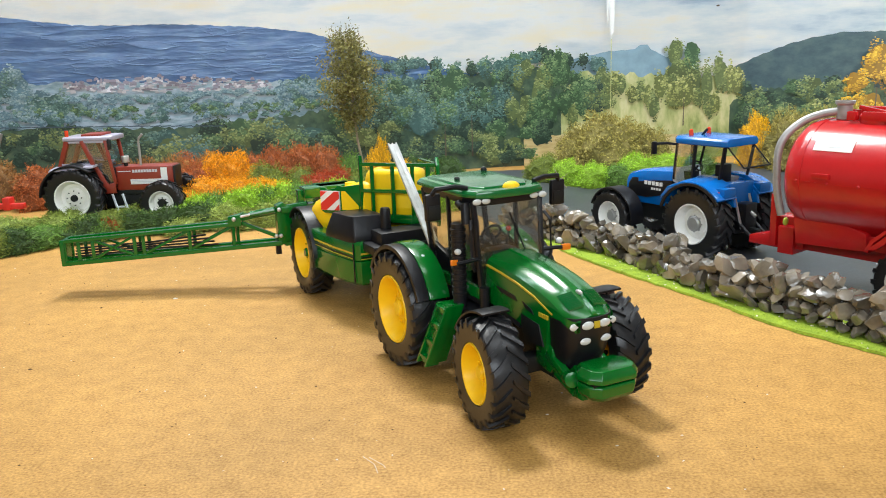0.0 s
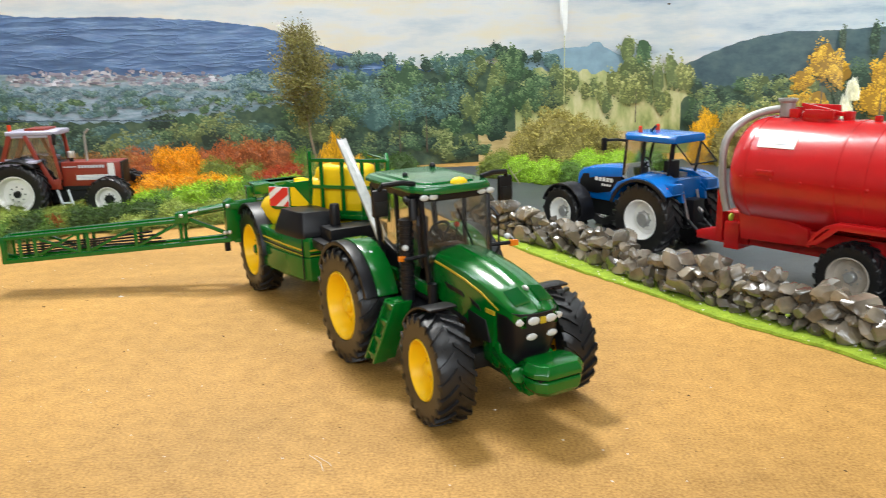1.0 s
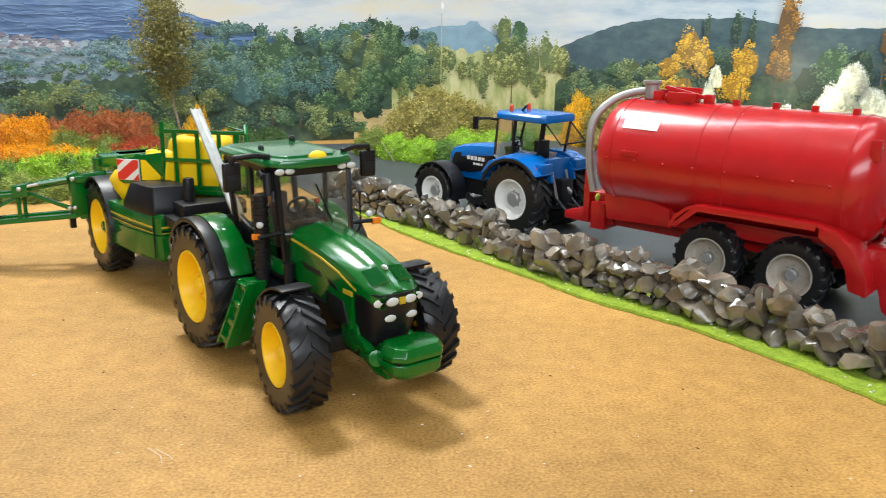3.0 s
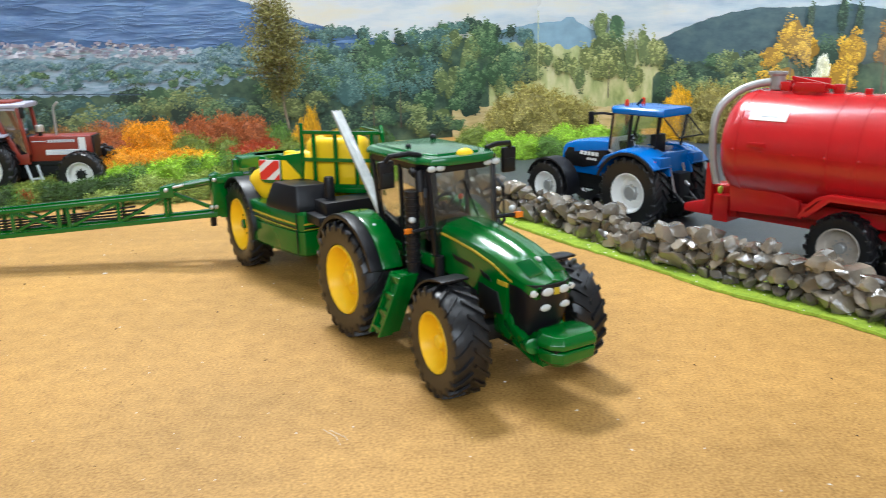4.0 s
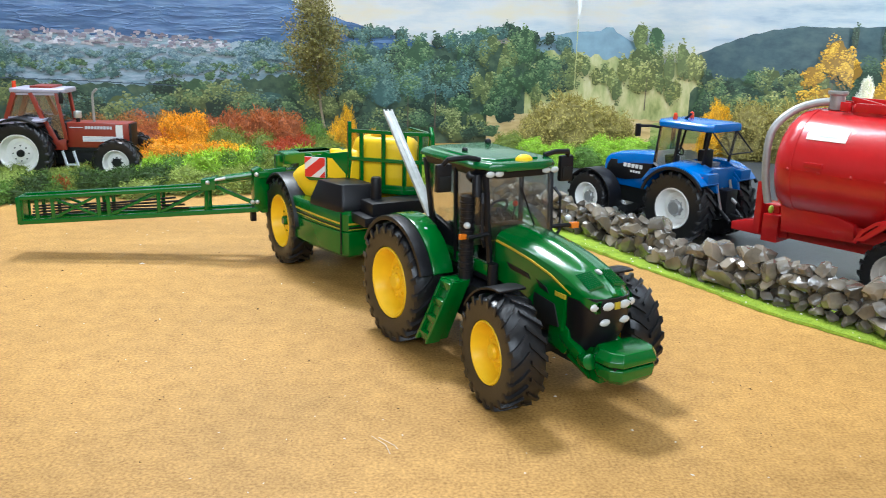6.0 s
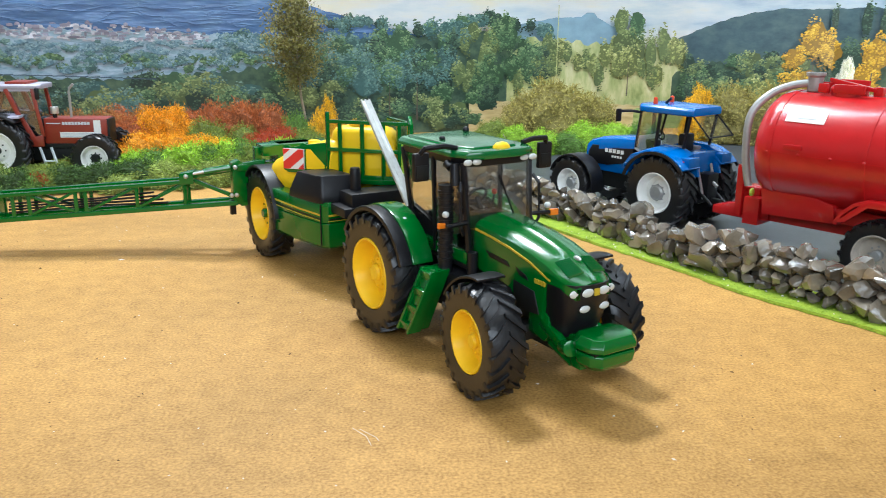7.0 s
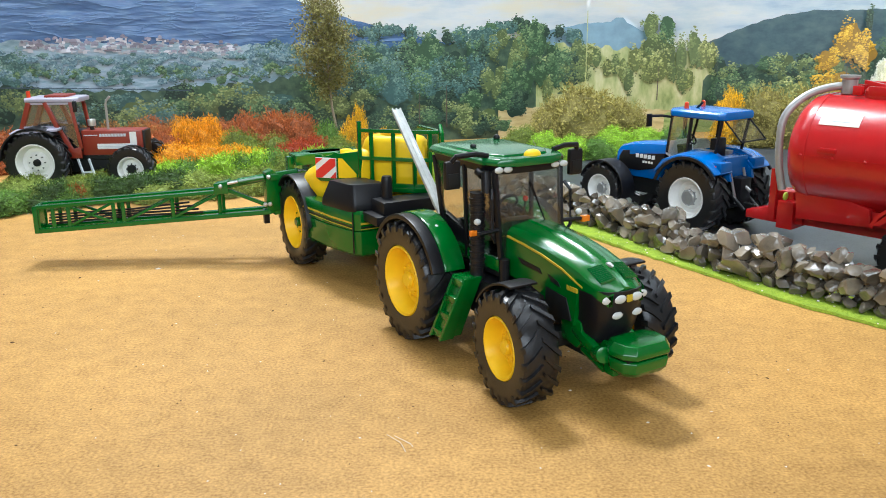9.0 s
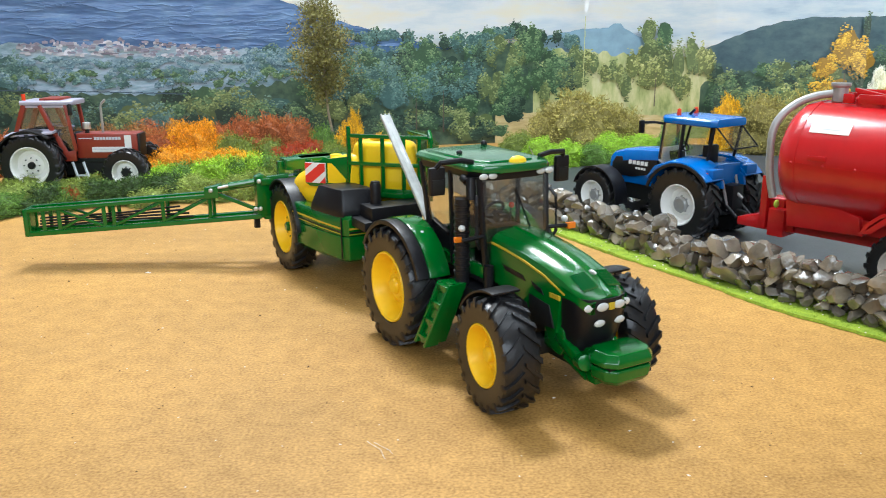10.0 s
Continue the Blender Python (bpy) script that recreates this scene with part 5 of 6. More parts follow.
for sg in (-1, 1):
    part("side_seam", bar((-48, sg * 38.6, 80), (106, sg * 38.6, 80), 0.8, 0.8), TANKRED, tk)
    for k in range(8):
        part("rivet", ball(-44 + k * 21, sg * 38.9, 80.2, 1.1, 0.8, 1.1, None, 8), TANKRED, tk)
    part("side_handle", box(80, 92, sg * 37.8, sg * 40.2, 83, 86.5), TANKRED, tk, bevel=0.6)
    part("mudguard", prism([(54, 40), (50, 48), (42, 55), (34, 58), (-40, 58), (-52, 55), (-62, 46), (-69, 34), (-72, 20), (-69.5, 19.6), (-66, 33), (-60, 44), (-50.5, 52.6), (-40, 55.6), (34, 55.6), (41, 52.8), (48, 46.4), (51.4, 39)], sg * 16, sg * 40), TANKRED, tk, "red sheet mudguard over two wheels", bevel=0.5)
    part("mudguard_skirt", prism([(52, 41), (34, 58), (-40, 58), (-40, 53.5), (33, 53.5), (46, 42)], sg * 39, sg * 41), TANKRED, tk, bevel=0.4)
    part("mudguard_flap", prism([(-42, 57), (-54, 53), (-63, 44), (-70, 33), (-72, 20), (-62, 22), (-59, 34), (-52, 44), (-42, 50)], sg * 38.6, sg * 40.8), TANKRED, tk, bevel=0.4)
    for x in (27, -27):
        wheel(tk, x, sg * 29, 22.5, 22.5, 17, 13.6, GREYRIM, flip=sg > 0, lugs=18, dish=0.44, hubmat=GREYPIPE, hubr=0.24)
part("cradle", prism([(-60, 46), (104, 46), (104, 38), (60, 36), (-60, 36)], -22, 22), TANKRED, tk, bevel=0.8)
part("cradle_saddle", prism([(108, 34), (112, 62), (60, 48), (58, 36)], -26, 26), TANKRED, tk, bevel=0.8)
part("beam", box(-66, 118, -10, 10, 26, 38), TANKRED, tk, bevel=0.8)
part("drawbar", loft([[(110, -12, 26), (110, 12, 26), (110, 12, 38), (110, -12, 38)], [(134, -9, 24), (134, 9, 24), (134, 9, 36), (134, -9, 36)], [(158, -4, 23), (158, 4, 23), (158, 4, 29), (158, -4, 29)]]), TANKRED, tk, "red drawbar", bevel=0.6)
part("drawbar_plate", box(116, 128, -15, 15, 22, 42), TANKRED, tk, bevel=0.8)
part("jack_post", box(131, 136, 8, 13, 26, 64), TANKRED, tk, bevel=0.5)
part("pump", box(120, 134, -8, 8, 36, 48), TANKRED, tk, bevel=1.2)
part("valve_dial", ball(122, 16, 46, 1.5, 3, 3), mat("valve_yellow_green", (0.45, 0.55, 0.05), 0.4), tk, "small yellow-green valve cap")
for x in (27, -27):
    part("axle", tube([(x, -24, 22.5), (x, 24, 22.5)], 3, 10), TANKRED, tk)
bend = [(121, 24, 52), (125, 25, 72), (126, 24, 96), (123, 20, 108), (116, 12, 117), (106, 6, 122), (96, 2, 124)]
path = []
for i in range(len(bend) - 1):
    p0, p1, p2, p3 = [Vector(bend[min(max(k, 0), len(bend) - 1)]) for k in (i - 1, i, i + 1, i + 2)]
    path += [0.5 * (2 * p1 + (p2 - p0) * t + (2 * p0 - 5 * p1 + 4 * p2 - p3) * t * t + (3 * p1 - p0 - 3 * p2 + p3) * t ** 3) for t in (0, 0.25, 0.5, 0.75)]
part("suction_pipe", tube(path + [Vector(bend[-1])], 2.7, 14), GREYPIPE, tk, "grey bent filler pipe", angle=60)
part("pipe_funnel", lathe([(3.4, 118), (5.0, 119), (5.0, 128), (6.4, 129.4), (6.4, 131), (4.6, 131), (4.2, 122), (3.4, 118)], 20, None, "z"), GREYPIPE, tk, "grey flanged pipe mouth", m=mm(93, 1, 0))
part("hatch", lathe([(0.5, 117), (12, 117), (12, 122), (10, 124), (0.5, 124.6)], 24, None, "z"), TANKRED, tk, "red round hatch", m=mm(70, 0, 0))
for k, (x, y, z, dx, dy, dz) in enumerate(((84, -6, 118, 12, 3, 7), (62, -13, 119, 26, 3, 8), (56, 9, 119, 20, 3, 6), (80, 8, 119, 6, 4, 6), (48, -3, 118, 6, 6, 6))):
    part("hatch_clamp", box(x, x + dx, y, y + dy, z, z + dz), TANKRED, tk, bevel=0.8)
part("hatch_lever", bar((52, 4, 122), (84, -2, 127), 3, 2.5), TANKRED, tk, bevel=0.4)
for x in (30, 4, -20, -44):
    part("top_lug", box(x, x + 4, -2, 2, 118, 122), TANKRED, tk, bevel=0.5)


def curved_label(a0, a1, x0, x1, r):
    return loft([[(x0, math.cos(a) * r, 80 + math.sin(a) * r), (x1, math.cos(a) * r, 80 + math.sin(a) * r), (x1, math.cos(a) * (r - 0.6), 80 + math.sin(a) * (r - 0.6)), (x0, math.cos(a) * (r - 0.6), 80 + math.sin(a) * (r - 0.6))] for a in [radians(a0 + (a1 - a0) * k / 6) for k in range(7)]])


lb = part("tank_label", curved_label(32, 46, 70, 96, 39.2), WHITE, tk, "white paper label with a grey mark")
part("label_mark", curved_label(36, 41, 76, 88, 39.4), DECALGREY, lb)
part("label_bars", curved_label(42, 43, 76, 90, 39.4), DECALGREY, lb)
part("rear_sticker", loft([[(-61 - 2.5 * k, 24 - 1 * k, 106 - 4 * k), (-61 - 2.5 * k, 2, 113 - 5 * k), (-62 - 2.5 * k, 2, 113.2 - 5 * k), (-62 - 2.5 * k, 24 - k, 106.2 - 4 * k)] for k in range(2)]), WHITE, tk, "torn white sticker")
part("rear_frame", box(-84, -62, -20, 20, 20, 44), TANKRED, tk, bevel=1)
part("rear_valve", tube([(-68, 0, 56), (-84, 0, 54)], 8, 16), TANKRED, tk, bevel=0.6)
part("rear_tow", prism([(-78, 22), (-72, 22), (-76, 8), (-84, 2), (-88, 6), (-82, 12)], 12, 20), TANKRED, tk, bevel=0.6)
part("rear_hinge", box(-66, -60, 26, 30, 96, 108), TANKRED, tk, bevel=0.5)
tagged(part("plastic_offcut", box(-9, 9, -7, 7, 0, 5), mat("pale_blue_card", (0.42, 0.5, 0.56), 0.4), bevel=1, m=pose(0.285, 0.492, 0.0012, 0, 14, 30)), "pale blue ribbed offcut lying on the road", "offcut")

# ---- rust-red tractor behind the hedge ----
rd = thing("toy_tractor", -0.398, 0.866, 0.0, 0.0, "rust-red toy tractor with white wheels behind the hedge", "toy tractor")
part("chassis", box(-12, 98, -8, 8, 18, 34), DARK, rd, bevel=1)
part("hood", box(40, 103, -12.5, 12.5, 36, 62), RUSTRED, rd, "rust-red square hood", bevel=1.6)
part("hood_lower", box(30, 84, -11, 11, 31, 37), DARK, rd, bevel=1)
part("nose", box(102, 105, -11, 11, 37, 61), DARK, rd, bevel=0.6)
LILAC = mat("pale_lilac_trim", (0.40, 0.38, 0.47), 0.35, coat=0.3)
for sg in (-1, 1):
    wheel(rd, 0, sg * 28, 32, 32, 19, 19.4, WHEELWHITE, flip=sg > 0, lugs=21, dish=0.3, hubmat=DARK, hubr=0.16)
    wheel(rd, 95, sg * 28, 24, 24, 17, 13.2, WHEELWHITE, flip=sg > 0, lugs=18, dish=0.3, hubmat=DARK, hubr=0.3)
    part("mudguard", arc_shell(0, 32, 34.0, 36.0, 52, 176, sg * 14, sg * 37), BLACK, rd, "dark mudguard", bevel=0.5)
    part("mudguard_face", prism([(-36, 36), (-30, 50), (-18, 61), (-12, 66), (24, 66), (30, 48), (34, 34), (28, 34), (14, 58), (-6, 60), (-22, 54), (-31, 40)], sg * 15, sg * 18), DARK, rd, bevel=0.5)
    part("mudguard_trim", loft([[(-22, sg * 17, 65), (-22, sg * 36, 63), (-22, sg * 36, 61), (-22, sg * 17, 63)], [(24, sg * 17, 66.5), (24, sg * 30, 66), (24, sg * 30, 63.6), (24, sg * 17, 64)]]), LILAC, rd, "pale lilac mudguard top", bevel=0.5)
    bm = prism([(56, 48), (56, 42.5), (97, 42.5), (97, 60), (90, 60), (90, 48)], sg * 12.3, sg * 12.8)
    panel = part("decal_panel", bm, WHITE, rd, "white striped side decal")
    bm = B()
    for k in range(3):
        box(57, 96, min(sg * 12.7, sg * 13.0), max(sg * 12.7, sg * 13.0), 43.4 + k * 1.6, 43.9 + k * 1.6, bm)
    part("decal_lines", bm, DECALGREY, panel)
    bm = B()
    box(43, 57, min(sg * 12.4, sg * 12.8), max(sg * 12.4, sg * 12.8), 56.4, 57.4, bm)
    for k in range(9):
        box(59 + k * 3.1, 61.4 + k * 3.1, min(sg * 12.4, sg * 12.9), max(sg * 12.4, sg * 12.9), 55.4, 58.4, bm)
    part("lettering_bars", bm, DECALGREY, rd)
    for p0, p1, w in (((41, sg * 16.5, 44), (35, sg * 17.5, 92), 3.2), ((22, sg * 18, 60), (10, sg * 18, 92), 4.2), ((-17, sg * 16, 64), (-6, sg * 17, 92), 5.0)):
        part("cab_pillar", bar(p0, p1, w, w), RUSTRED, rd, bevel=0.5)
    part("door_frame", prism([(24, 34), (41, 34), (41, 46), (33, 44), (24, 64), (19, 64), (28, 42)], sg * 16, sg * 18.4), RUSTRED, rd, "rust-red door frame", bevel=0.5)
    part("window_trim", bar((-14, sg * 18.6, 66.5), (20, sg * 18.6, 66.5), 1.0, 2.2), LILAC, rd)
    part("window_trim", bar((-8, sg * 18.6, 90.6), (34, sg * 18.6, 90.6), 1.0, 2.0), LILAC, rd)
    part("side_glass", prism([(39, 46), (31, 46), (23, 62), (12, 90), (34, 90)], sg * 17.4, sg * 17.8), BRIGHTGLASS, rd, "clear side window")
    part("side_glass", prism([(18, 67), (-13, 67), (-5, 90), (8, 90)], sg * 17.4, sg * 17.8), BRIGHTGLASS, rd, "clear side window")
    part("ladder_rail", bar((44, sg * 24, 12), (38, sg * 22, 34), 1.8, 1.8), DECALGREY, rd)
    part("ladder_rail", bar((55, sg * 24, 12), (49, sg * 22, 34), 1.8, 1.8), DECALGREY, rd)
    part("ladder_rung", bar((42, sg * 23.4, 20), (53, sg * 23.4, 20), 1.8, 1.4), DECALGREY, rd)
part("rear_glass", box(-11, -10.6, -16, 16, 64, 90), BRIGHTGLASS, rd)
part("roof", loft([[(x, y * w, z) for x, y in ((-10, -1), (-10, 1), (38, 1), (43, 0.8), (43, -0.8), (38, -1))] for z, w in ((91.5, 18), (92.3, 19.8), (95.2, 19.8), (96.4, 18))]), LILAC, rd, "pale lilac cab roof", bevel=0.6)
part("roof_cap", box(8, 30, -14, 14, 96.2, 98.6), RUSTRED, rd, "rust-red roof hatch", bevel=0.6)
part("beacon", tube([(-8, -12, 95), (-8, -12, 103)], 2.0, 10), REDLENS, rd, "red roof beacon")
part("cab_rear", box(-16, -6, -16, 16, 34, 64), DARK, rd, bevel=1)
part("seat", box(4, 18, -7, 7, 48, 54), BLACK, rd, bevel=1)
part("seat_back", box(2, 6, -7, 7, 52, 70), BLACK, rd, bevel=1)
part("dashboard", box(32, 41, -14, 14, 40, 62), BLACK, rd, bevel=1)
part("steering_wheel", tube([(28 + 4 * math.sin(a) * 0.6, 4 * math.cos(a), 66 + 4 * math.sin(a) * 0.8) for a in [2 * math.pi * k / 16 for k in range(17)]], 0.7, 6), BLACK, rd)
part("air_filter_neck", tube([(50, -5, 61), (50, -5, 67)], 2.2, 12), DARK, rd)
part("air_filter", tube([(50, -5, 66), (50, -5, 73)], 4, 14), CHROME, rd, "silver air filter", bevel=0.5)
part("exhaust_pipe", tube([(66, -4, 61), (66, -4, 88), (67, -4, 92), (71, -4, 96)], 1.3, 10), GREYPIPE, rd)
part("front_axle", box(91, 99, -24, 24, 20, 27), DARK, rd, bevel=1)
part("mirror", box(40, 43, -25, -20.5, 82, 93), BLACK, rd, bevel=0.6)
part("mirror_arm", tube([(38, -18, 92), (41, -22, 93)], 0.9, 6), BLACK, rd)
part("lift_arm", tube([(-10, -9, 30), (-34, -12, 18)], 1.6, 8), DECALGREY, rd)
im = thing("toy_implement", -0.533, 0.868, 0.0, 0.0, "red toy implement with a grey tilted panel behind the tractor", "toy implement")
part("frame_beam", box(-60, 62, -4, 4, 17, 23), SIGNRED, im, bevel=0.8)
part("hitch_mast", box(40, 48, -6, 6, 16, 30), SIGNRED, im, bevel=0.8)
part("tilt_panel", loft([[(20, -20, 58), (23, -20, 57), (23, 20, 57), (20, 20, 58)], [(36, -20, 100), (39, -20, 99), (39, 20, 99), (36, 20, 100)]]), GREYPIPE, im, "grey tilted panel", bevel=0.5)
part("panel_strut", bar((20, 0, 58), (20, 0, 20), 4, 4), SIGNRED, im, bevel=0.5)
part("support_wheel", lathe([(1, -5), (12, -5), (14, -3), (14, 3), (12, 5), (1, 5)], 24), RUBBER, im, m=mm(-20, 0, 14))
part("axle_post", box(-23, -17, -3, 3, 14, 20), SIGNRED, im)

# ---- lichen shrubs ----


def lichen(n, seed, twig, wid):
    """A ball of curly lichen, radius 1000 mm before scaling: thin bent ribbons over a core coloured dark as inner
    shade.
    """
    rng = random.Random(seed)
    verts, faces = [], []
    for k in range(n):
        z = rng.uniform(-0.35, 1.0)
        a = rng.uniform(0, 6.283)
        q = math.sqrt(max(0.0, 1 - z * z))
        nrm = Vector((q * math.cos(a), q * math.sin(a), z))
        bump = 0.86 + 0.24 * noise.noise(nrm * 2.4 + Vector((seed * 3.1, 0, 0))) + 0.12 * noise.noise(nrm * 6 + Vector((0, seed, 0)))
        p = nrm * bump * rng.uniform(0.72, 0.98)
        d = (nrm + Vector((rng.gauss(0, 0.8), rng.gauss(0, 0.8), rng.gauss(0, 0.6)))).normalized()
        side = d.cross(Vector((rng.gauss(0, 1), rng.gauss(0, 1), rng.gauss(0, 1)))).normalized()
        length = twig * rng.uniform(0.5, 1.3) / 30
        w = wid * rng.uniform(0.7, 1.4) / 30
        i0 = len(verts)
        for j in range(3):
            verts += [p - side * w * (1 - j * 0.3), p + side * w * (1 - j * 0.3)]
            d = (d + Vector((rng.gauss(0, 0.5), rng.gauss(0, 0.5), rng.gauss(0, 0.5)))).normalized()
            p = p + d * length / 2
        for j in range(2):
            b = i0 + 2 * j
            faces.append((b, b + 1, b + 3, b + 2))
    me = bpy.data.meshes.new("lichen")
    me.from_pydata([tuple(v) for v in verts], [], faces)
    return me


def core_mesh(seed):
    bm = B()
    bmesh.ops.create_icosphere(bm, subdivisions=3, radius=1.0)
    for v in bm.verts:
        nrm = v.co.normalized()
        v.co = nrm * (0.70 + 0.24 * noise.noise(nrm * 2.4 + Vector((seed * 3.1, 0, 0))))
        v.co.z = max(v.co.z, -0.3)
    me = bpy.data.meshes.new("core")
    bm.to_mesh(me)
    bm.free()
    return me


COARSE = [(lichen(2800, k, 4.6, 0.42), core_mesh(k)) for k in range(6)]
FINE = [(lichen(6400, k, 2.4, 0.30), core_mesh(k)) for k in range(6)]
FOL = {}
for nm, c, words in (("olive", (0.16, 0.20, 0.035), "olive green"), ("lime", (0.26, 0.42, 0.03), "bright lime green"), ("green", (0.11, 0.20, 0.035), "mid green"), ("moss", (0.25, 0.31, 0.07), "yellowish moss green"), ("dark", (0.05, 0.09, 0.022), "dark green"),
                     ("orange", (0.68, 0.28, 0.010), "bright orange"), ("rust", (0.33, 0.10, 0.03), "rust red"), ("red", (0.36, 0.06, 0.022), "warm red"), ("brown", (0.26, 0.13, 0.04), "tawny brown"),
                     ("yellow", (0.68, 0.36, 0.012), "golden yellow"), ("straw", (0.26, 0.22, 0.06), "dry straw-coloured"), ("pale", (0.85, 0.80, 0.55), "pale cream")):
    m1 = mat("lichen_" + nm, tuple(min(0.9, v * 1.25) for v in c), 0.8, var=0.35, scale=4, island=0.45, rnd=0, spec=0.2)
    # core: the twig colour darkened, painting the shade deep between twigs
    m2 = mat("lichen_shaded_core_" + nm, tuple(v * 0.7 for v in c), 0.9, var=0.4, scale=6)
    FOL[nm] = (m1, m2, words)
count = [0]


def shrub(x, y, r, h, colour, z=0.0, group="shrubs of the hedge", squash=1.0):
    k = count[0] = count[0] + 1
    low = group == "clumps of the low hedge"
    lm, cm = (COARSE if low else FINE)[k % 6]
    m1, m2, words = FOL[colour]
    key = (k % 6, colour, low)
    if key not in MESHES:
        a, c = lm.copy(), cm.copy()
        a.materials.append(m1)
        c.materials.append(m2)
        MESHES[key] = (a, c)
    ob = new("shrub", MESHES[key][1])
    wide = 1.0 if colour == "pale" or h > 2.6 * r else 1.3
    ob.matrix_basis = Matrix.LocRotScale((x, y, z + h * 0.22), Euler((0, 0, k * 2.4)), (r * wide, r * squash, h * 0.80))
    tagged(ob, words + " lichen shrub standing by the backdrop" if y > 0.9 else words + " lichen clump of the hedge", "shrub", group)
    t = new("foliage", MESHES[key][0])
    t.parent = ob
    return ob


rng = random.Random(77)
# low green hedge in front of the rust-red tractor
HEDGE = [(-0.75, 0.685), (-0.43, 0.712), (-0.385, 0.762), (-0.30, 0.790), (-0.20, 0.812), (-0.03, 0.87)]


def hedge_y(x):
    for (x0, y0), (x1, y1) in zip(HEDGE, HEDGE[1:]):
        if x <= x1:
            return y0 + (y1 - y0) * (x - x0) / (x1 - x0)
    return HEDGE[-1][1]


for k in range(44):
    x = -0.66 + 0.62 * k / 43 + rng.uniform(-0.008, 0.008)
    shrub(x, hedge_y(x) + rng.uniform(-0.008, 0.010), rng.uniform(0.020, 0.028), rng.uniform(0.020, 0.030), rng.choice(("olive", "green", "moss", "dark", "moss")), group="clumps of the low hedge")
for back, x1 in ((0.034, -0.16), (0.064, -0.35), (0.096, -0.40)):
    n = int((x1 + 0.66) / 0.018)
    for k in range(n):
        x = -0.66 + (x1 + 0.66) * k / (n - 1) + rng.uniform(-0.006, 0.006)
        shrub(x, hedge_y(x) + back + rng.uniform(-0.006, 0.006), rng.uniform(0.018, 0.024), rng.uniform(0.017, 0.024), rng.choice(("olive", "moss", "green")), group="clumps of the low hedge")
for k in range(16):
    x = -0.265 + 0.265 * k / 15
    shrub(x, 0.845 + rng.uniform(-0.01, 0.01) + 0.14 * max(0, x + 0.2), rng.uniform(0.022, 0.03), rng.uniform(0.032, 0.044), rng.choice(("lime", "olive", "green", "lime")), group="clumps of the low hedge")
shrub(-0.335, 0.768, 0.010, 0.024, "red", group="clumps of the low hedge")
for k in range(12):
    x = -0.64 + k * 0.025
    shrub(x, hedge_y(x) - 0.014, 0.018, 0.016, "dark", group="clumps of the low hedge")
# autumn-coloured shrubs behind it
for x, y, r, h, c in ((-0.62, 0.97, 0.04, 0.06, "rust"), (-0.56, 0.98, 0.04, 0.062, "brown"), (-0.50, 0.97, 0.035, 0.058, "rust"), (-0.455, 0.985, 0.035, 0.062, "brown"), (-0.41, 0.985, 0.035, 0.06, "brown"), (-0.37, 0.98, 0.034, 0.062, "brown"),
                      (-0.33, 0.965, 0.034, 0.063, "brown"), (-0.298, 0.945, 0.030, 0.058, "rust"), (-0.262, 0.955, 0.034, 0.070, "orange"), (-0.30, 0.905, 0.032, 0.042, "orange"), (-0.255, 0.90, 0.034, 0.044, "orange"), (-0.215, 0.905, 0.03, 0.042, "orange"),
                      (-0.212, 0.935, 0.030, 0.056, "olive"), (-0.178, 0.965, 0.038, 0.074, "rust"), (-0.21, 0.98, 0.03, 0.072, "rust"), (-0.145, 0.965, 0.03, 0.07, "rust"), (-0.150, 0.915, 0.026, 0.046, "red"), (-0.125, 0.925, 0.022, 0.05, "red"), (-0.115, 0.965, 0.028, 0.06, "green"),
                      (-0.082, 0.965, 0.024, 0.066, "yellow"), (-0.075, 0.96, 0.013, 0.082, "yellow"), (-0.05, 0.95, 0.02, 0.05, "yellow"), (-0.035, 0.99, 0.03, 0.05, "dark"), (0.0, 1.02, 0.03, 0.045, "dark"), (-0.335, 1.0, 0.04, 0.062, "rust"), (-0.29, 1.0, 0.04, 0.064, "brown"), (-0.245, 1.0, 0.04, 0.06, "rust"), (-0.165, 1.0, 0.04, 0.066, "brown"), (-0.42, 0.99, 0.04, 0.058, "rust"), (-0.36, 0.93, 0.03, 0.046, "brown"), (-0.33, 0.92, 0.026, 0.042, "olive"), (-0.17, 0.93, 0.03, 0.05, "olive"), (-0.10, 0.93, 0.03, 0.046, "olive"), (-0.275, 0.955, 0.030, 0.066, "orange"), (-0.25, 0.95, 0.028, 0.068, "orange"), (-0.28, 0.895, 0.034, 0.046, "orange"), (-0.235, 0.895, 0.03, 0.044, "orange"), (-0.325, 0.90, 0.03, 0.04, "orange"), (-0.195, 0.90, 0.028, 0.040, "yellow")):
    shrub(x, y, r, h, c, group="autumn shrubs")
# shrubs beyond the road
for x, y, r, h, c in ((0.155, 1.02, 0.026, 0.036, "lime"), (0.185, 1.0, 0.026, 0.034, "lime"), (0.215, 1.0, 0.024, 0.03, "green"), (0.13, 1.05, 0.025, 0.04, "olive"), (0.245, 1.03, 0.026, 0.04, "lime"), (0.29, 1.05, 0.03, 0.036, "lime"), (0.33, 1.06, 0.03, 0.034, "green"),
                      (0.225, 1.12, 0.055, 0.092, "straw"), (0.275, 1.12, 0.04, 0.07, "straw"), (0.185, 1.13, 0.04, 0.07, "straw"), (0.47, 1.10, 0.05, 0.085, "straw"), (0.52, 1.06, 0.05, 0.095, "straw"), (0.43, 1.12, 0.03, 0.08, "yellow"),
                      (0.60, 0.98, 0.05, 0.05, "lime"), (0.68, 0.86, 0.05, 0.04, "lime"), (0.74, 0.76, 0.05, 0.04, "lime")):
    shrub(x, y, r, h, c, group="shrubs beyond the road")
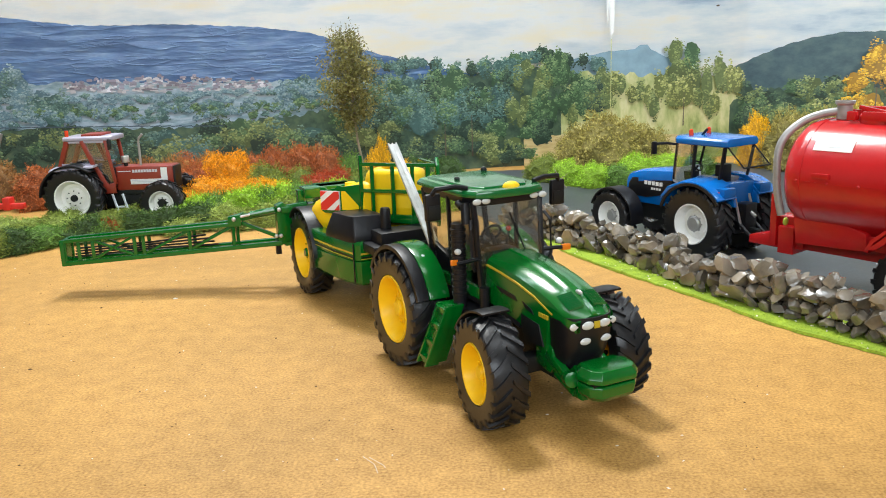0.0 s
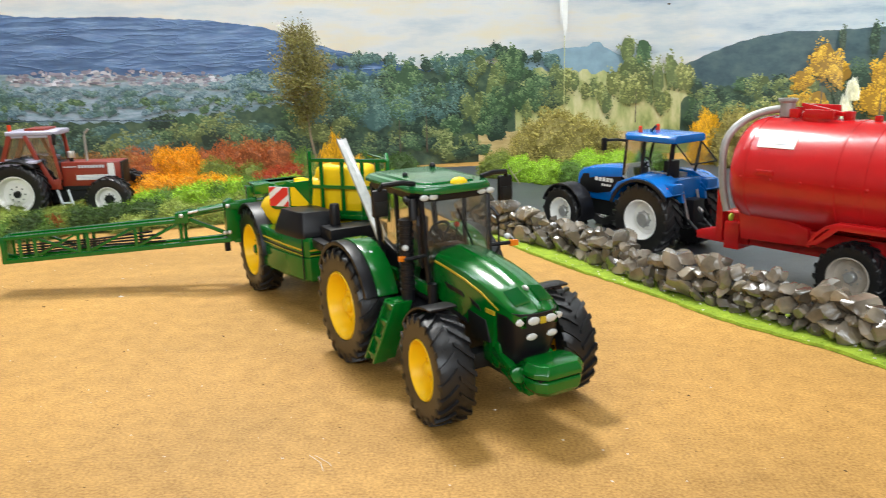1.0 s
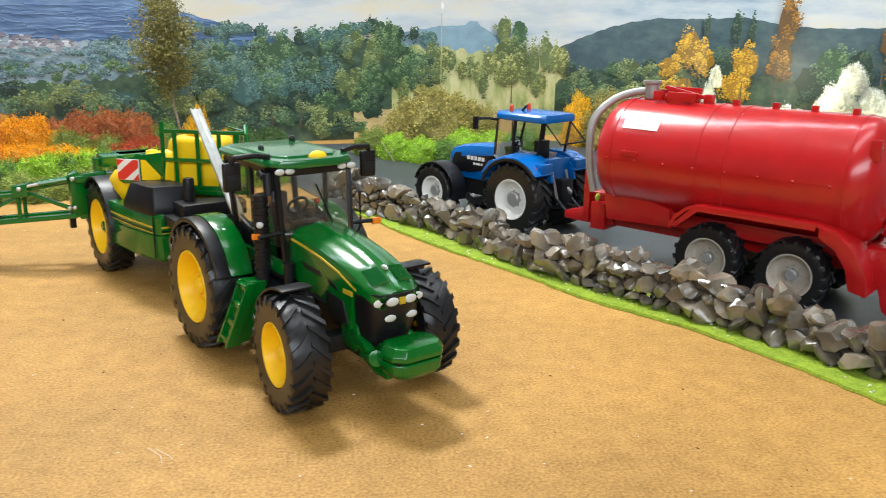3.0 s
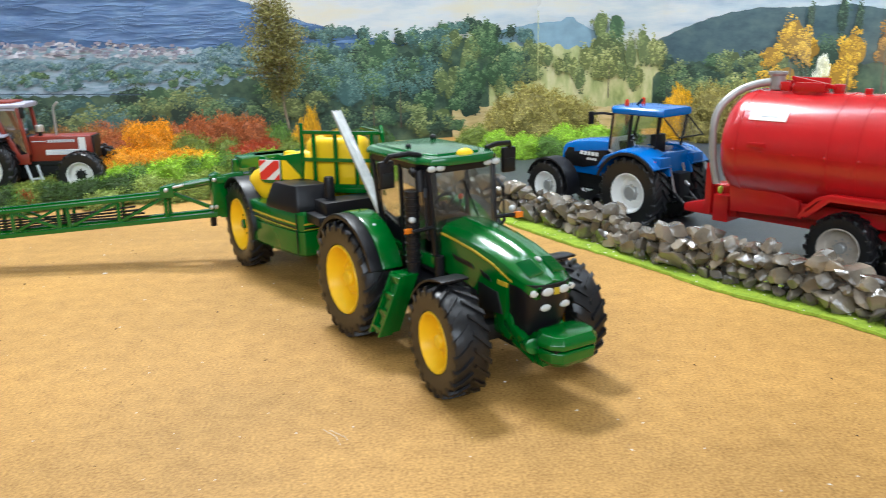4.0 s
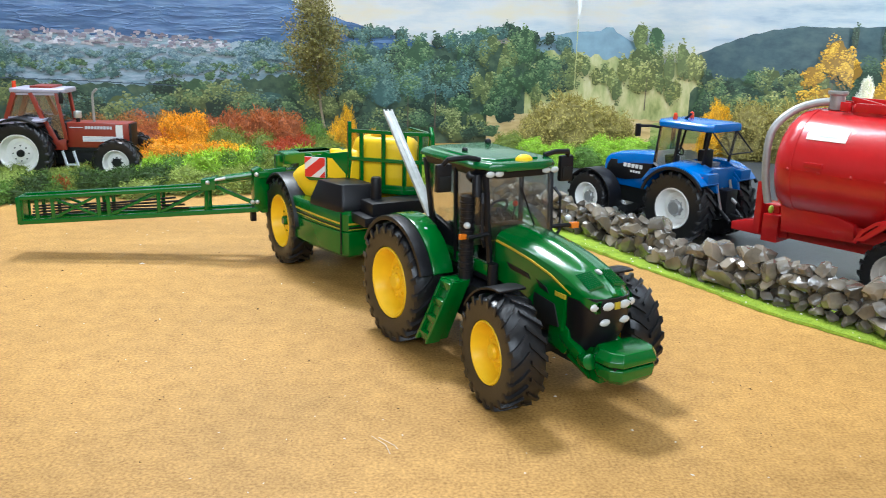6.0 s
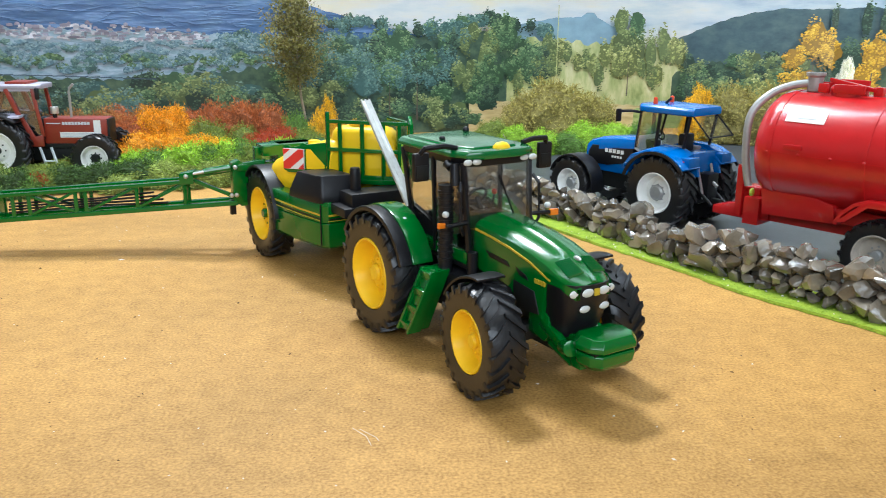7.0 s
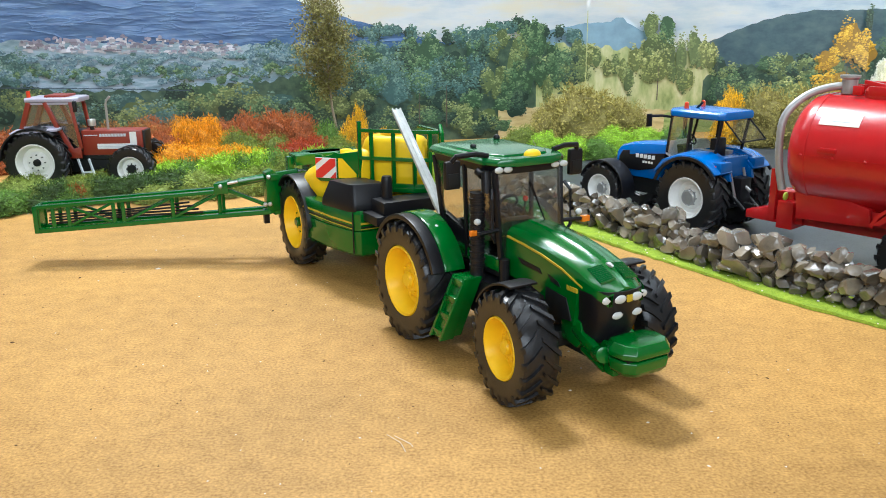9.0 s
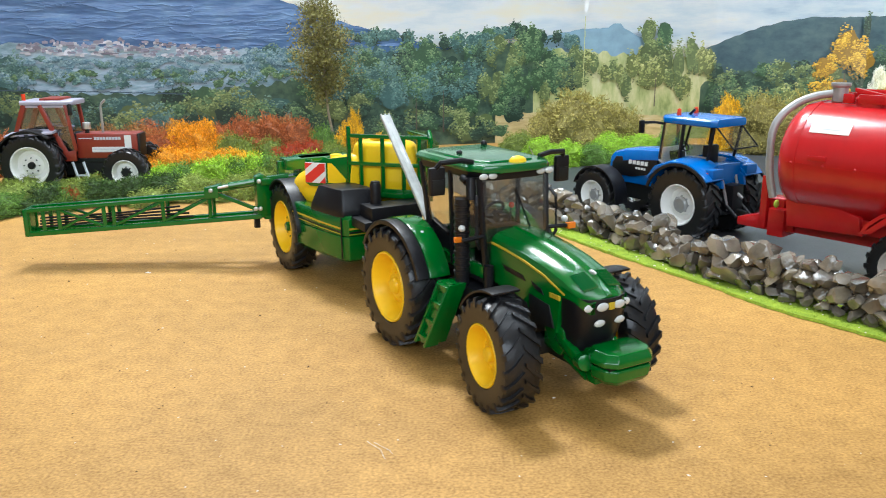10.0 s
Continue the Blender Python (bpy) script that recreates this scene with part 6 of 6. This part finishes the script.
# pale shrubs next to the small lamp behind the tanker
for x, y, r, h, z in ((0.575, 1.03, 0.022, 0.075, 0), (0.577, 1.03, 0.011, 0.045, 0.055), (0.585, 1.03, 0.010, 0.03, 0.09), (0.64, 0.95, 0.035, 0.078, 0), (0.69, 0.925, 0.036, 0.085, 0), (0.695, 0.92, 0.030, 0.06, 0.05), (0.707, 0.915, 0.020, 0.04, 0.09), (0.735, 0.88, 0.045, 0.095, 0), (0.78, 0.83, 0.05, 0.09, 0), (0.725, 0.90, 0.022, 0.05, 0.055)):
    shrub(x, y, r, h, "pale", z, group="pale shrubs by the lamp")

# ---- birch sapling ----
bi = thing("model_tree", -0.116, 1.03, 0.0, 0, "slender model birch with sparse olive-brown leaves", "tree")
BARK = mat("birch_bark", (0.30, 0.24, 0.17), 0.8, var=0.4, scale=300, bump=0.4)
LEAF = mat("birch_leaf", (0.19, 0.175, 0.045), 0.7, var=0.4, scale=200, island=0.5)
part("trunk", tube([(12, 0, 0), (9, 0, 30), (3, 1, 65), (0, 0, 110), (2, 1, 160), (0, 0, 195)], [2.0, 1.7, 1.5, 1.1, 0.8, 0.3], 8), BARK, bi)
rng = random.Random(5)
bm, bl2 = B(), B()
for k in range(80):
    z = rng.uniform(82, 188)
    w = 38 * (math.sin(min(1, (z - 66) / 50) * 1.57)) * (1 - 0.55 * max(0, (z - 130) / 75)) * rng.uniform(0.5, 1.1)
    a = rng.uniform(0, 6.283)
    end = Vector((math.cos(a) * w, math.sin(a) * w, z + rng.uniform(6, 22)))
    tube([(1, 0, z), end * 0.5 + Vector((0, 0, z * 0.5 + 2)), end], [0.5, 0.35, 0.15], 4, bm)
    for j in range(150):
        p = end * (0.45 + 0.65 * rng.random())
        p.z = z + (end.z - z) * rng.random() + rng.gauss(0, 6)
        p += Vector((rng.gauss(0, 5), rng.gauss(0, 5), 0))
        d1, d2 = Vector((rng.gauss(0, 1), rng.gauss(0, 1), rng.gauss(0, 1))).normalized() * rng.uniform(1.2, 2.4), Vector((rng.gauss(0, 1), rng.gauss(0, 1), rng.gauss(0, 1))).normalized() * rng.uniform(0.7, 1.4)
        bl2.faces.new([bl2.verts.new(q) for q in (p - d1, p + d2, p + d1, p - d2)])
part("branches", bm, BARK, bi)
part("crown", bl2, LEAF, bi)

# small lamp behind the tanker that floods the pale shrubs
lamp = bpy.data.lights.new("small_lamp", "POINT")
lamp.energy, lamp.color, lamp.shadow_soft_size = 0.5, (1.0, 0.9, 0.62), 0.02
lo = new("small_lamp", lamp)
lo.location = (0.63, 0.93, 0.10)

# ---- crumbs and scratches on the board ----
DUST = mat("white_crumb", (0.75, 0.72, 0.66), 0.8, var=0.1)
CRUMB = mat("dark_crumb", (0.10, 0.05, 0.02), 0.8, var=0.2)
rng = random.Random(9)
for nm, mt, n, words in (("dust_crumbs", DUST, 320, "tiny white crumbs and fibres on the board"), ("grit_crumbs", CRUMB, 420, "tiny dark specks on the board")):
    bm = B()
    for k in range(n):
        x, y = rng.uniform(-420, 330), rng.uniform(120, 780)
        if x > 60 and y > 640 - x * 1.45:
            continue
        r = rng.uniform(0.15, 0.5) * (2.0 if rng.random() < 0.05 else 1)
        a = rng.uniform(0, 3.14)
        e = rng.uniform(1, 2.4)
        ring = [(x + math.cos(a) * r * e, y + math.sin(a) * r * e, 0.05), (x - math.sin(a) * r, y + math.cos(a) * r, 0.05), (x - math.cos(a) * r * e, y - math.sin(a) * r * e, 0.05), (x + math.sin(a) * r, y - math.cos(a) * r, 0.05)]
        vs = [bm.verts.new(q) for q in ring]
        top = bm.verts.new((x, y, 0.05 + r))
        for i in range(4):
            bm.faces.new((vs[i], vs[(i + 1) % 4], top))
    tagged(part(nm, bm, mt), words, "crumbs", kind="stuff")
for pts in (((-27, 294), (-21, 286), (-19, 279)), ((-24, 293), (-17, 285), (-16, 283))):
    tagged(part("straw_fibre", tube([(x, y, 0.25 + 0.3 * (i == 1)) for i, (x, y) in enumerate(pts)], 0.1, 5), DUST), "thin pale fibre lying on the board", "fibre")
tw = part("dry_twig", tube([(150, 985, 1), (140, 990, 16), (135, 992, 26)], [0.7, 0.6, 0.3], 6), BARK)
tagged(tw, "pale dry forked twig by the roadside shrubs", "twig")
part("fork", tube([(143, 989, 12), (152, 988, 19)], [0.5, 0.25], 6), BARK, tw)
rng = random.Random(31)
bm = B()
for k in range(170):
    i = rng.randrange(N)
    p = Vector(strip[i][1]).lerp(Vector(strip[i][3]), rng.random())
    r = rng.uniform(0.25, 0.8)
    box(p.x - r, p.x + r, p.y - r * 0.6, p.y + r * 0.6, p.z, p.z + 0.5, bm, Matrix.Translation(p) @ Matrix.Rotation(rng.uniform(0, 3.1), 4, "Z") @ Matrix.Translation(-p))
tagged(part("turf_crumbs", bm, DUST), "pale crumbs caught in the turf strip", "crumbs", kind="stuff")
